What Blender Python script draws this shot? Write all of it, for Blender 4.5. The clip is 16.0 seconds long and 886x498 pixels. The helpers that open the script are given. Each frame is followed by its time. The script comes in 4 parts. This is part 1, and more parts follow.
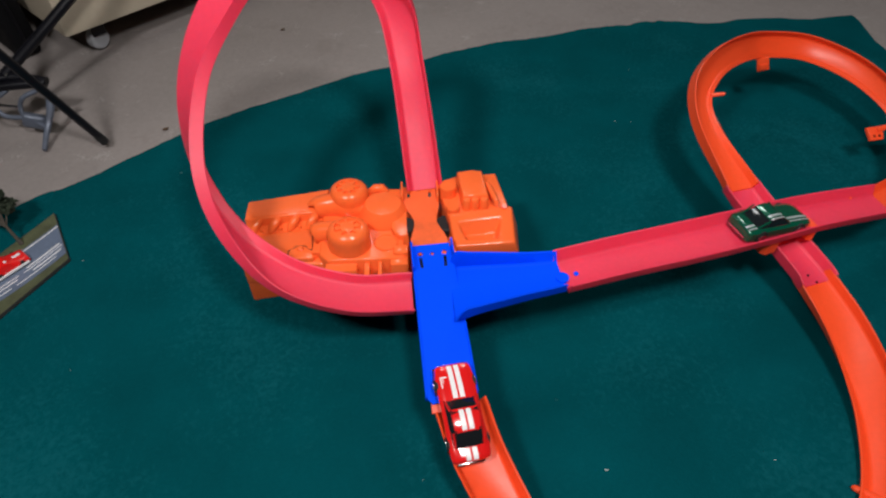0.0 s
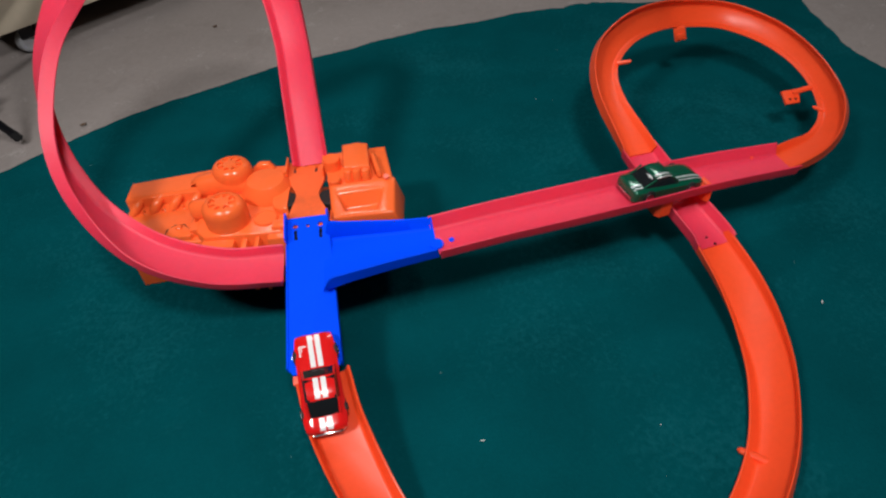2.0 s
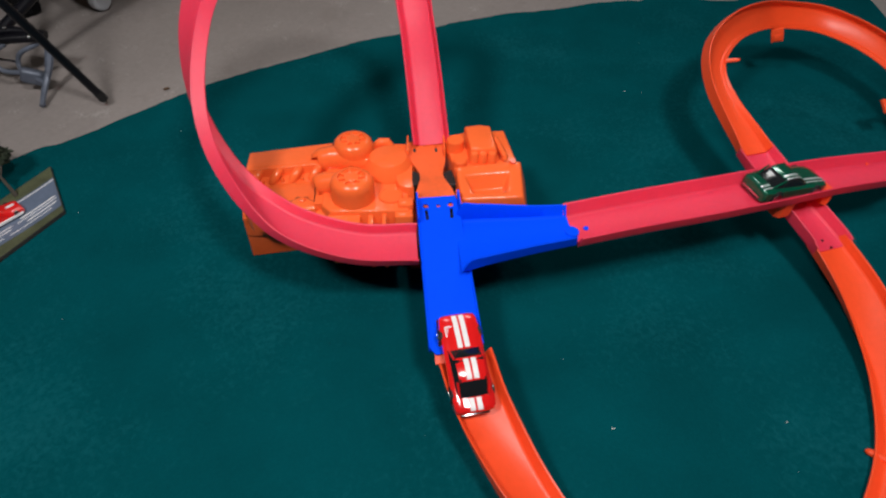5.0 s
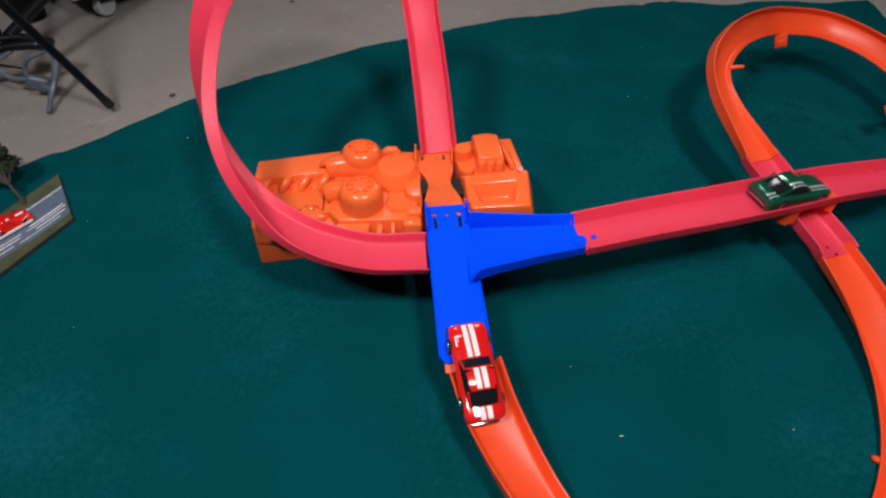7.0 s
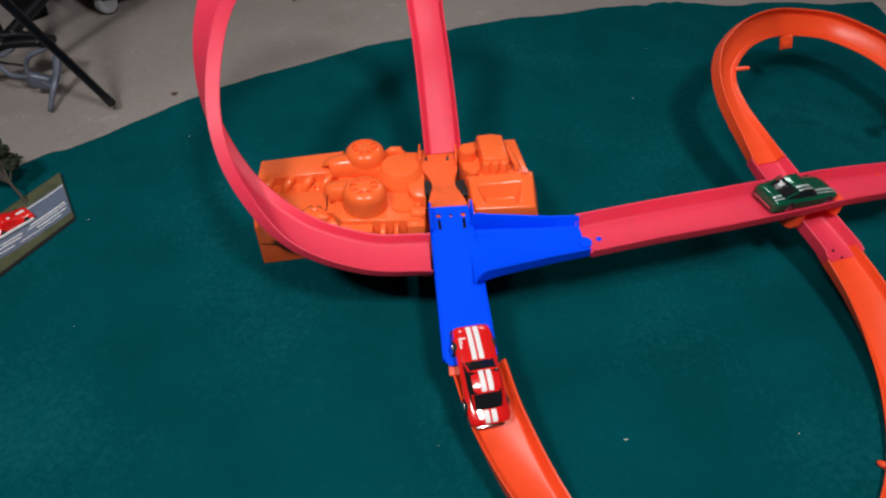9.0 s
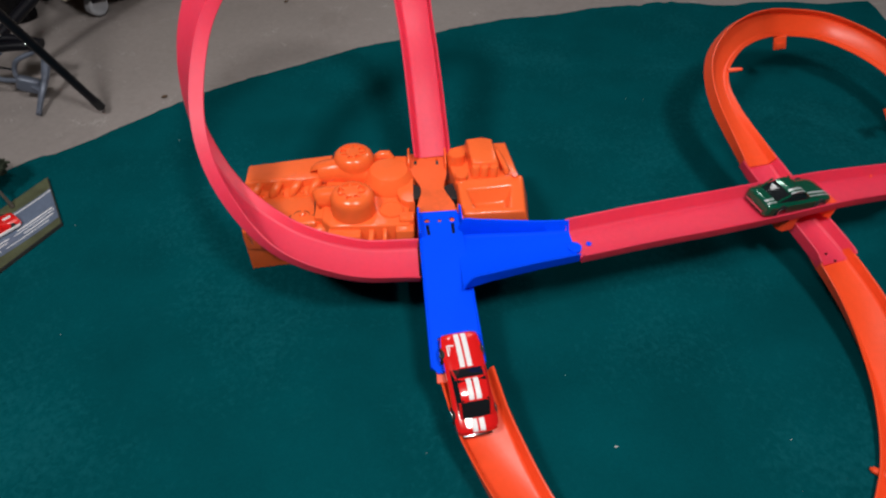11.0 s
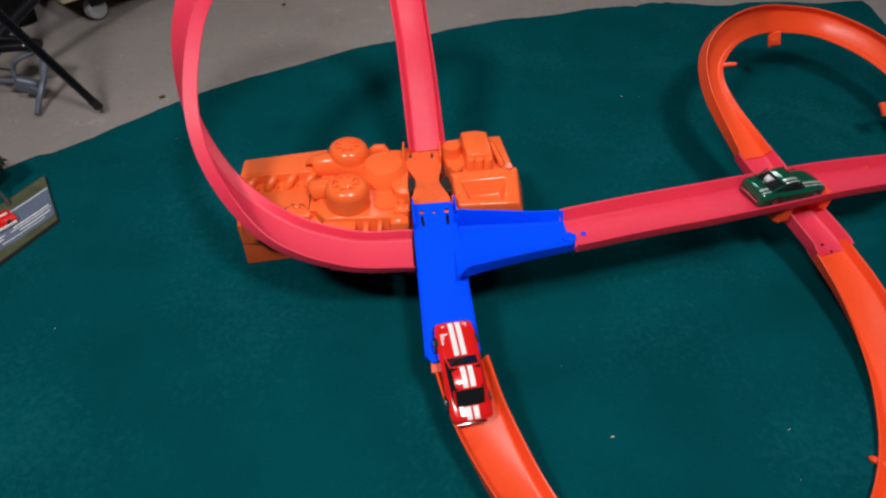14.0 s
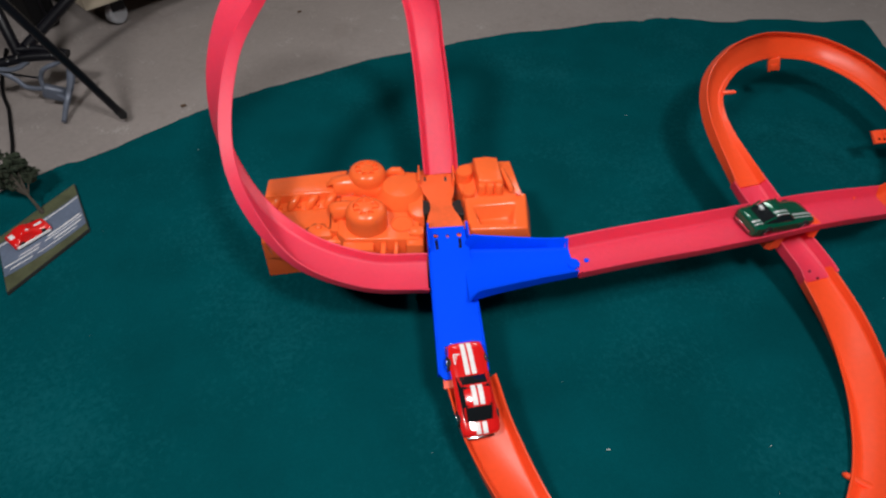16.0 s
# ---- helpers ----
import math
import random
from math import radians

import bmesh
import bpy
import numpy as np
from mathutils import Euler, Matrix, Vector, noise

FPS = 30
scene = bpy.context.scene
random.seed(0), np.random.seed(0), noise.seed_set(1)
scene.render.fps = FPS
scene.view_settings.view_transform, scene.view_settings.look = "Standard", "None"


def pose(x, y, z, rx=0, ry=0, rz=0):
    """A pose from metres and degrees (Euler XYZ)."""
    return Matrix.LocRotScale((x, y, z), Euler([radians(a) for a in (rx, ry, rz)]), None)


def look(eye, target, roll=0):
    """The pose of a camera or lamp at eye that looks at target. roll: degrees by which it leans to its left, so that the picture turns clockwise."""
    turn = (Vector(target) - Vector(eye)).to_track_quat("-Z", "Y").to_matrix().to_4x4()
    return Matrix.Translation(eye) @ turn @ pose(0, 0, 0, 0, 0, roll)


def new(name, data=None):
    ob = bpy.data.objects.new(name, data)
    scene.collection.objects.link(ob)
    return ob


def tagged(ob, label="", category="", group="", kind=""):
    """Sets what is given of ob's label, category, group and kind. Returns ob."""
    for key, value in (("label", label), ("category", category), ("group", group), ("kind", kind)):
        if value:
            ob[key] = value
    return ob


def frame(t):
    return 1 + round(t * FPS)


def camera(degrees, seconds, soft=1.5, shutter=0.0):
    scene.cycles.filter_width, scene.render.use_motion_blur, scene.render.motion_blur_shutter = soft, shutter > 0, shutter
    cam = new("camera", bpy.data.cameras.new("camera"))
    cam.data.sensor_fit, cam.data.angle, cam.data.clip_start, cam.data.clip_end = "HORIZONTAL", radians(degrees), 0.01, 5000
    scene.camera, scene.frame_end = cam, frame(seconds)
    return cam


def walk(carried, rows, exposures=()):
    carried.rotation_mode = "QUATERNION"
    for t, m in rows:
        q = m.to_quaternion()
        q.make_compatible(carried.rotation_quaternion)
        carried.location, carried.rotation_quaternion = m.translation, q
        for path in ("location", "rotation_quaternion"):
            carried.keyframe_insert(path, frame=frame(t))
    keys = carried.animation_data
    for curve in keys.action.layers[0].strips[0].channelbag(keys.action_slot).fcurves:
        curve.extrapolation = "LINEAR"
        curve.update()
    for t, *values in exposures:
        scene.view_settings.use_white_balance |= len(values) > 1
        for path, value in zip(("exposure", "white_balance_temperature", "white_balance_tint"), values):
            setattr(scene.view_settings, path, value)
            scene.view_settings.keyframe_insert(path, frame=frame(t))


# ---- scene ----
cam = camera(72.78, 16.0, soft=2.3)
# seconds, eye in metres, turn in degrees
PATH = [
    (0, -0.0098, 0.0465, 0.4627, 43.06, 0.23, -1.81),
    (0.5, 0.0217, 0.0256, 0.4386, 43.32, -0.19, -1.30),
    (1, 0.0756, 0.0179, 0.4126, 43.52, 1.01, -2.28),
    (1.5, 0.0980, 0.0200, 0.4139, 43.81, 1.85, -2.54),
    (2, 0.0983, 0.0260, 0.4247, 44.30, 2.23, -2.70),
    (2.5, 0.0798, 0.0327, 0.4377, 43.86, 1.48, -1.95),
    (3, 0.0483, 0.0359, 0.4444, 43.21, 0.51, -1.28),
    (3.5, 0.0253, 0.0306, 0.4323, 43.30, 0.01, -0.82),
    (4, 0.0048, 0.0258, 0.4232, 43.30, -0.56, -0.69),
    (4.5, -0.0088, 0.0273, 0.4240, 43.02, -0.77, -0.87),
    (7, -0.0237, 0.0322, 0.4340, 42.81, -0.72, -1.08),
    (7.5, -0.0240, 0.0351, 0.4337, 42.71, -0.70, -1.14),
    (8, -0.0251, 0.0352, 0.4337, 42.67, -0.77, -0.96),
    (8.5, -0.0273, 0.0347, 0.4328, 42.75, -0.95, -0.89),
    (11, -0.0183, 0.0426, 0.4329, 42.64, -0.82, -1.10),
    (11.5, 0.0068, 0.0376, 0.4217, 43.02, -0.19, -1.48),
    (12, 0.0368, 0.0374, 0.4112, 43.24, 0.95, -2.45),
    (12.5, 0.0369, 0.0416, 0.4188, 42.61, 0.63, -2.76),
    (13, 0.0267, 0.0341, 0.4169, 43.33, 0.68, -1.78),
    (13.5, 0.0033, 0.0331, 0.4205, 43.13, -0.11, -1.26),
    (14, -0.0129, 0.0318, 0.4222, 43.59, -0.52, -1.22),
    (14.5, -0.0210, 0.0428, 0.4460, 42.21, -0.88, -1.24),
    (15, -0.0208, 0.0409, 0.4636, 42.01, -1.36, -0.91),
    (15.5, -0.0246, 0.0366, 0.4739, 41.95, -1.59, -0.88),
    (16, -0.0253, 0.0313, 0.4692, 42.12, -1.41, -0.39),
]
walk(cam, [(t, pose(x, y, z, a, b, c)) for t, x, y, z, a, b, c in PATH])

from mathutils import geometry

# ---- light ----
world = bpy.data.worlds.new("world")
scene.world = world
world.use_nodes = True
world.node_tree.nodes["Background"].inputs["Color"].default_value = (0.9, 0.95, 1.0, 1)
world.node_tree.nodes["Background"].inputs["Strength"].default_value = 0.006


def area_lamp(eye, target, size, watts):
    data = bpy.data.lights.new("lamp_light", "AREA")
    data.shape, data.size, data.size_y = "RECTANGLE", size, size
    data.energy, data.color = watts, (1.0, 0.985, 0.97)
    ob = new("lamp_light", data)
    ob.matrix_world = look(eye, target)


# two lamps hung over the near edge of the cloth, and two unseen ceiling lamps beyond it
LAMPS = [
    ((0.18, -0.08, 1.00), (0.26, 1.20, 0.22), 0.13, 8.0),
    ((-0.40, -0.08, 1.00), (-0.10, 1.20, 0.22), 0.13, 7.7),
]
# the second is an added fill that brightens the far right
UNSEEN_CEILING_LAMPS = [((-0.34, 1.72, 2.38), 0.36, 6.0), ((1.30, 2.60, 2.38), 0.60, 15.0)]
for eye, target, size, watts in LAMPS:
    area_lamp(eye, target, size, watts)
for eye, size, watts in UNSEEN_CEILING_LAMPS:
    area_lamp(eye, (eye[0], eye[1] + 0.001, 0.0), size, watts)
scene.view_settings.exposure = 0.0


# ---- materials ----
def material(name, color, rough=0.5, metal=0.0, vary=0.12, scale=6.0, grain=60.0, bump=0.05, coat=0.0, dark=None, spots=0.0, spec=0.5):
    """A plain surface with stains at a large scale and grain at a small one; scale and grain are per metre."""
    m = bpy.data.materials.new(name)
    m.use_nodes = True
    nt = m.node_tree
    b = nt.nodes["Principled BSDF"]
    tc = nt.nodes.new("ShaderNodeTexCoord")
    big = nt.nodes.new("ShaderNodeTexNoise")
    big.inputs["Scale"].default_value, big.inputs["Detail"].default_value = scale, 6
    small = nt.nodes.new("ShaderNodeTexNoise")
    small.inputs["Scale"].default_value, small.inputs["Detail"].default_value = grain, 4
    for n in (big, small):
        nt.links.new(tc.outputs["Object"], n.inputs["Vector"])
    ramp = nt.nodes.new("ShaderNodeMapRange")
    ramp.inputs["From Min"].default_value, ramp.inputs["From Max"].default_value = 0.3, 0.7
    nt.links.new(big.outputs["Fac"], ramp.inputs["Value"])
    mix = nt.nodes.new("ShaderNodeMix")
    mix.data_type = "RGBA"
    d = dark or tuple(c * (1 - vary) for c in color)
    mix.inputs["A"].default_value, mix.inputs["B"].default_value = (*d, 1), (*color, 1)
    nt.links.new(ramp.outputs["Result"], mix.inputs["Factor"])
    mix2 = nt.nodes.new("ShaderNodeMix")
    mix2.data_type, mix2.blend_type = "RGBA", "MULTIPLY"
    mix2.inputs["Factor"].default_value = min(1.0, vary * 2.5)
    g = nt.nodes.new("ShaderNodeMapRange")
    g.inputs["To Min"].default_value, g.inputs["To Max"].default_value = 0.6, 1.25
    nt.links.new(small.outputs["Fac"], g.inputs["Value"])
    nt.links.new(mix.outputs["Result"], mix2.inputs["A"])
    nt.links.new(g.outputs["Result"], mix2.inputs["B"])
    nt.links.new(mix2.outputs["Result"], b.inputs["Base Color"])
    r = nt.nodes.new("ShaderNodeMapRange")
    r.inputs["To Min"].default_value, r.inputs["To Max"].default_value = max(0.02, rough - 0.09), min(1.0, rough + 0.09)
    nt.links.new(big.outputs["Fac"], r.inputs["Value"])
    nt.links.new(r.outputs["Result"], b.inputs["Roughness"])
    bp = nt.nodes.new("ShaderNodeBump")
    bp.inputs["Strength"].default_value, bp.inputs["Distance"].default_value = bump, 0.004
    nt.links.new(small.outputs["Fac"], bp.inputs["Height"])
    nt.links.new(bp.outputs["Normal"], b.inputs["Normal"])
    b.inputs["Metallic"].default_value = metal
    b.inputs["Coat Weight"].default_value = coat
    b.inputs["Specular IOR Level"].default_value = spec
    return m


def flecks(m, patch, fine, color, low, high, amount):
    """Lays fine flecks of another colour over a surface, gathered in patches."""
    nt = m.node_tree
    base = nt.nodes["Principled BSDF"].inputs["Base Color"]
    tc = nt.nodes.new("ShaderNodeTexCoord")
    a, b = nt.nodes.new("ShaderNodeTexNoise"), nt.nodes.new("ShaderNodeTexNoise")
    a.inputs["Scale"].default_value, a.inputs["Detail"].default_value = patch, 3
    b.inputs["Scale"].default_value, b.inputs["Detail"].default_value = fine, 2
    b.inputs["Distortion"].default_value = 0.6
    for n in (a, b):
        nt.links.new(tc.outputs["Object"], n.inputs["Vector"])
    add = nt.nodes.new("ShaderNodeMath")
    add.operation = "MULTIPLY_ADD"
    add.inputs[1].default_value = 0.9
    half = nt.nodes.new("ShaderNodeMath")
    half.operation = "MULTIPLY_ADD"
    half.inputs[1].default_value, half.inputs[2].default_value = 0.6, -0.25
    nt.links.new(b.outputs["Fac"], half.inputs[0])
    nt.links.new(a.outputs["Fac"], add.inputs[0])
    nt.links.new(half.outputs["Value"], add.inputs[2])
    ramp = nt.nodes.new("ShaderNodeMapRange")
    ramp.inputs["From Min"].default_value, ramp.inputs["From Max"].default_value = low, high
    ramp.inputs["To Max"].default_value = amount
    nt.links.new(add.outputs["Value"], ramp.inputs["Value"])
    mix = nt.nodes.new("ShaderNodeMix")
    mix.data_type = "RGBA"
    mix.inputs["B"].default_value = (*color, 1)
    nt.links.new(base.links[0].from_socket, mix.inputs["A"])
    nt.links.new(ramp.outputs["Result"], mix.inputs["Factor"])
    nt.links.new(mix.outputs["Result"], base)


ORANGE = material("orange_plastic", (0.95, 0.082, 0.019), 0.40, vary=0.08, scale=14, grain=240, bump=0.03)
ORANGE_BODY = material("orange_casing_plastic", (0.96, 0.148, 0.034), 0.19, vary=0.07, scale=20, grain=220, bump=0.03)
PINK = material("pink_plastic", (0.84, 0.037, 0.086), 0.56, vary=0.08, scale=12, grain=260, bump=0.03)
for input_name, value in (("Subsurface Weight", 0.32), ("Subsurface Radius", (0.008, 0.0012, 0.0022)), ("Subsurface Scale", 1.0)):
    PINK.node_tree.nodes["Principled BSDF"].inputs[input_name].default_value = value
BLUE = material("blue_plastic", (0.0, 0.072, 0.95), 0.6, vary=0.06, scale=14, grain=260, bump=0.03, spec=0.04)
FELT = material("green_felt", (0.001, 0.069, 0.082), 0.95, vary=0.13, scale=13, grain=420, bump=0.25, spec=0.0, dark=(0.001, 0.055, 0.065))
CONCRETE = material("concrete", (0.280, 0.246, 0.234), 0.85, vary=0.14, scale=5, grain=170, bump=0.15, spec=0.2)
BLACK = material("black_plastic", (0.005, 0.005, 0.006), 0.6, vary=0.2, scale=20, grain=200, spec=0.12)
SMUDGED = material("smudged_orange_plastic", (0.92, 0.135, 0.032), 0.34, vary=0.10, scale=24, grain=220, bump=0.05)
flecks(SMUDGED, 34, 90, (0.26, 0.055, 0.020), 0.44, 0.88, 0.42)
SEAM_SHADE = material("shaded_groove", (0.10, 0.016, 0.008), 0.6, vary=0.2, scale=40, grain=300)
RUBBER = material("black_rubber", (0.009, 0.009, 0.010), 0.7, vary=0.2, scale=30, grain=300, bump=0.2)
DARK_METAL = material("dark_metal", (0.005, 0.005, 0.008), 0.38, 0.0, vary=0.2, scale=20, grain=150, spec=0.3)
GREY_METAL = material("grey_metal", (0.14, 0.16, 0.21), 0.45, 0.3, vary=0.25, scale=30, grain=150)
CASTER = material("caster_plastic", (0.42, 0.43, 0.46), 0.5, vary=0.15, scale=30, grain=150)
BEIGE = material("beige_paint", (0.50, 0.43, 0.33), 0.5, vary=0.12, scale=5, grain=90)
# kept dark so the unseen walls and ceiling bounce little light
DIMMED_WALL = material("dimmed_wall_paint", (0.20, 0.196, 0.19), 0.9, vary=0.08, scale=2, grain=60)
RED_PAINT = material("red_car_paint", (0.72, 0.012, 0.012), 0.16, vary=0.05, scale=40, grain=300, bump=0.01, coat=0.6)
WHITE_PAINT = material("white_paint", (0.82, 0.80, 0.80), 0.25, vary=0.05, scale=40, grain=300, bump=0.01)
GREEN_PAINT = material("green_car_paint", (0.004, 0.10, 0.055), 0.16, 0.3, vary=0.08, scale=40, grain=300, bump=0.01, coat=0.6)
SILVER_PAINT = material("silver_car_paint", (0.55, 0.60, 0.60), 0.25, 0.4, vary=0.1, scale=40, grain=300, bump=0.01)
TINT = material("tinted_window", (0.010, 0.012, 0.014), 0.06, vary=0.05, scale=40, grain=100, bump=0.0)
CHROME = material("chrome", (0.7, 0.7, 0.72), 0.15, 1.0, vary=0.05, scale=40, grain=200, bump=0.02)
ROAD_GREY = material("printed_road", (0.13, 0.165, 0.24), 0.45, vary=0.25, scale=30, grain=300, bump=0.05)
GRASS_PRINT = material("printed_grass", (0.095, 0.105, 0.052), 0.6, vary=0.4, scale=60, grain=500, bump=0.2)
BOARD = material("board_edge", (0.03, 0.03, 0.028), 0.8, vary=0.2, scale=40, grain=300)
FOLIAGE = material("model_foliage", (0.026, 0.038, 0.019), 0.9, vary=0.45, scale=120, grain=900, bump=0.4)
BARK = material("model_bark", (0.07, 0.058, 0.045), 0.85, vary=0.3, scale=90, grain=600, bump=0.4)
flecks(FELT, 7.0, 210.0, (0.008, 0.108, 0.128), 0.52, 0.76, 0.42)
flecks(CONCRETE, 9.0, 60.0, (0.20, 0.168, 0.156), 0.54, 0.80, 0.5)
flecks(CONCRETE, 30.0, 340.0, (0.42, 0.39, 0.37), 0.66, 0.74, 0.5)
LINT = material("lint", (0.55, 0.58, 0.55), 0.9, vary=0.1, scale=100, grain=500)
LEAF_SCRAP = material("dry_leaf_scrap", (0.10, 0.055, 0.03), 0.9, vary=0.3, scale=100, grain=500)
LAMP_METAL = material("lamp_housing", (0.75, 0.75, 0.74), 0.5, vary=0.05, scale=5, grain=50)


# ---- shapes ----
def finish(bm, smooth=0.55):
    """Recalculates normals and marks hard edges."""
    bmesh.ops.recalc_face_normals(bm, faces=bm.faces[:])
    for fc in bm.faces:
        fc.smooth = True
    for e in bm.edges:
        e.smooth = len(e.link_faces) == 2 and e.calc_face_angle(0.0) < smooth


def part(name, bm, mat, parent=None, label="", smooth=0.55):
    """Links a bmesh as one mesh object, under a thing or a part."""
    finish(bm, smooth)
    me = bpy.data.meshes.new(name)
    bm.to_mesh(me)
    bm.free()
    for m in mat if isinstance(mat, (list, tuple)) else [mat]:
        me.materials.append(m)
    ob = new(name, me)
    if parent is not None:
        ob.parent = parent
    if label:
        ob["label"] = label
    return ob


def thing(name, label, category, m=None, group="", kind=""):
    ob = new(name)
    ob.empty_display_size = 0.02
    if m is not None:
        ob.matrix_world = m
    return tagged(ob, label, category, group, kind)


def add_box(bm, lo, hi, bevel=0.0, m=None, segs=2):
    """A box between two corners with rounded edges."""
    c = [(a + b) / 2 for a, b in zip(lo, hi)]
    s = [max(1e-4, b - a) for a, b in zip(lo, hi)]
    r = bmesh.ops.create_cube(bm, size=1.0, matrix=Matrix.Translation(c) @ Matrix.Diagonal((*s, 1)))
    vs = r["verts"]
    if bevel > 0:
        es = list({e for v in vs for e in v.link_edges})
        r2 = bmesh.ops.bevel(bm, geom=es, offset=min(bevel, min(s) * 0.45), segments=segs, profile=0.5, affect="EDGES")
        vs = r2["verts"]
    if m is not None:
        bmesh.ops.transform(bm, matrix=m, verts=list({v for v in vs}))
    return vs


def add_lathe(bm, profile, m=None, segs=32, cap=True):
    """Turns (radius, height) pairs round z."""
    rings = []
    for r, z in profile:
        rings.append([bm.verts.new((r * math.cos(a), r * math.sin(a), z)) for a in (2 * math.pi * k / segs for k in range(segs))])
    for p, q in zip(rings, rings[1:]):
        for k in range(segs):
            j = (k + 1) % segs
            bm.faces.new((p[k], p[j], q[j], q[k]))
    if cap:
        bm.faces.new(rings[-1])
        bm.faces.new(rings[0][::-1])
    vs = [v for r in rings for v in r]
    if m is not None:
        bmesh.ops.transform(bm, matrix=m, verts=vs)
    return vs


def add_prism(bm, outline, z0, z1, m=None, bevel=0.0, taper=1.0):
    """A flat outline raised from z0 to z1; the top may be drawn in by taper, and its edge rounded."""
    cx = sum(p[0] for p in outline) / len(outline)
    cy = sum(p[1] for p in outline) / len(outline)
    lo = [bm.verts.new((x, y, z0)) for x, y in outline]
    hi = [bm.verts.new((cx + (x - cx) * taper, cy + (y - cy) * taper, z1)) for x, y in outline]
    n = len(outline)
    bm.faces.new(lo[::-1])
    top = bm.faces.new(hi)
    for k in range(n):
        bm.faces.new((lo[k], lo[(k + 1) % n], hi[(k + 1) % n], hi[k]))
    vs = lo + hi
    if bevel > 0:
        r = bmesh.ops.bevel(bm, geom=list(top.edges), offset=bevel, segments=3, profile=0.5, affect="EDGES")
        vs = list({v for v in vs if v.is_valid} | set(r["verts"]))
    if m is not None:
        bmesh.ops.transform(bm, matrix=m, verts=vs)
    return vs


def add_tube(bm, points, radius, segs=12):
    """A round bar through the points; radius may be a list."""
    pts = [Vector(p) for p in points]
    rad = radius if isinstance(radius, (list, tuple)) else [radius] * len(pts)
    rings = []
    side = None
    for k, p in enumerate(pts):
        t = (pts[min(k + 1, len(pts) - 1)] - pts[max(k - 1, 0)]).normalized()
        if side is None:
            side = t.orthogonal().normalized()
        side = (side - t * side.dot(t)).normalized()
        up = t.cross(side)
        rings.append([bm.verts.new(p + rad[k] * (math.cos(a) * side + math.sin(a) * up)) for a in (2 * math.pi * j / segs for j in range(segs))])
    for a, b in zip(rings, rings[1:]):
        for j in range(segs):
            i = (j + 1) % segs
            bm.faces.new((a[j], a[i], b[i], b[j]))
    bm.faces.new(rings[-1])
    bm.faces.new(rings[0][::-1])


def spline(rows, steps):
    """Catmull-Rom through rows of numbers."""
    a = np.array(rows, float)
    a = np.vstack([2 * a[0] - a[1], a, 2 * a[-1] - a[-2]])
    out = []
    for k in range(1, len(a) - 2):
        for j in range(steps):
            u = j / steps
            p0, p1, p2, p3 = a[k - 1], a[k], a[k + 1], a[k + 2]
            out.append(0.5 * (2 * p1 + (p2 - p0) * u + (2 * p0 - 5 * p1 + 4 * p2 - p3) * u * u + (3 * p1 - p0 - 3 * p2 + p3) * u ** 3))
    out.append(a[-2])
    return np.array(out)


def sweep(sections):
    bm = bmesh.new()
    rings = [[bm.verts.new(p) for p in r] for r in sections]
    m = len(rings[0])
    for a, b in zip(rings, rings[1:]):
        for j in range(m):
            i = (j + 1) % m
            bm.faces.new((a[j], a[i], b[i], b[j]))
    bm.faces.new(rings[0])
    bm.faces.new(rings[-1][::-1])
    return bm


def channel(owner, mat, stations, steps=10, thick=0.0016, flare=0.0022):
    """A moulded track of a bed and two outward-leaning rails: stations of x, y, z of the floor's middle, bank in degrees (positive:
    the right side is higher), width at the rail tops, left and right rail heights, and, off the level, the way that the floor faces."""
    rows = spline([r if len(r) == 10 else (*r, 0, 0, 1) for r in stations], steps)
    bed, left, right = [], [], []
    n = len(rows)
    for k, (x, y, z, bank, w, hl, hr, ux, uy, uz) in enumerate(rows):
        p = Vector((x, y, z))
        t = Vector(rows[min(k + 1, n - 1)][:3]) - Vector(rows[max(k - 1, 0)][:3])
        t.normalize()
        up = Vector((ux, uy, uz))
        up = (up - t * up.dot(t)).normalized()
        side = t.cross(up)
        turn = Matrix.Rotation(radians(-bank), 3, t)
        up, side = turn @ up, turn @ side
        h = w / 2
        c = min(0.0022, h * 0.2)
        b = h - flare

        def at(pts):
            return [p + side * a + up * d for a, d in pts]
        bed.append(at([(-b, -thick), (-b, c * 0.9), (-b + thick, c), (-b + thick + c * 0.4, c * 0.35), (-b + thick + c, 0),
                       (b - thick - c, 0), (b - thick - c * 0.4, c * 0.35), (b - thick, c), (b, c * 0.9), (b, -thick)]))
        left.append(at([(-b - 0.0002, -thick * 0.8), (-h, hl), (-h + thick * 0.4, hl + 0.0006), (-h + thick, hl), (-b + thick + 0.0001, c), (-b + thick * 0.5, -thick * 0.5)]))
        right.append(at([(b - thick * 0.5, -thick * 0.5), (b - thick - 0.0001, c), (h - thick, hr), (h - thick * 0.4, hr + 0.0006), (h, hr), (b + 0.0002, -thick * 0.8)]))
    part("bed", sweep(bed), mat, owner)
    part("rail", sweep(left), mat, owner)
    part("rail", sweep(right), mat, owner)


def disc(cx, cy, r, n=16, sx=1.0, sy=1.0):
    return [(cx + sx * r * math.cos(2 * math.pi * k / n), cy + sy * r * math.sin(2 * math.pi * k / n)) for k in range(n)]


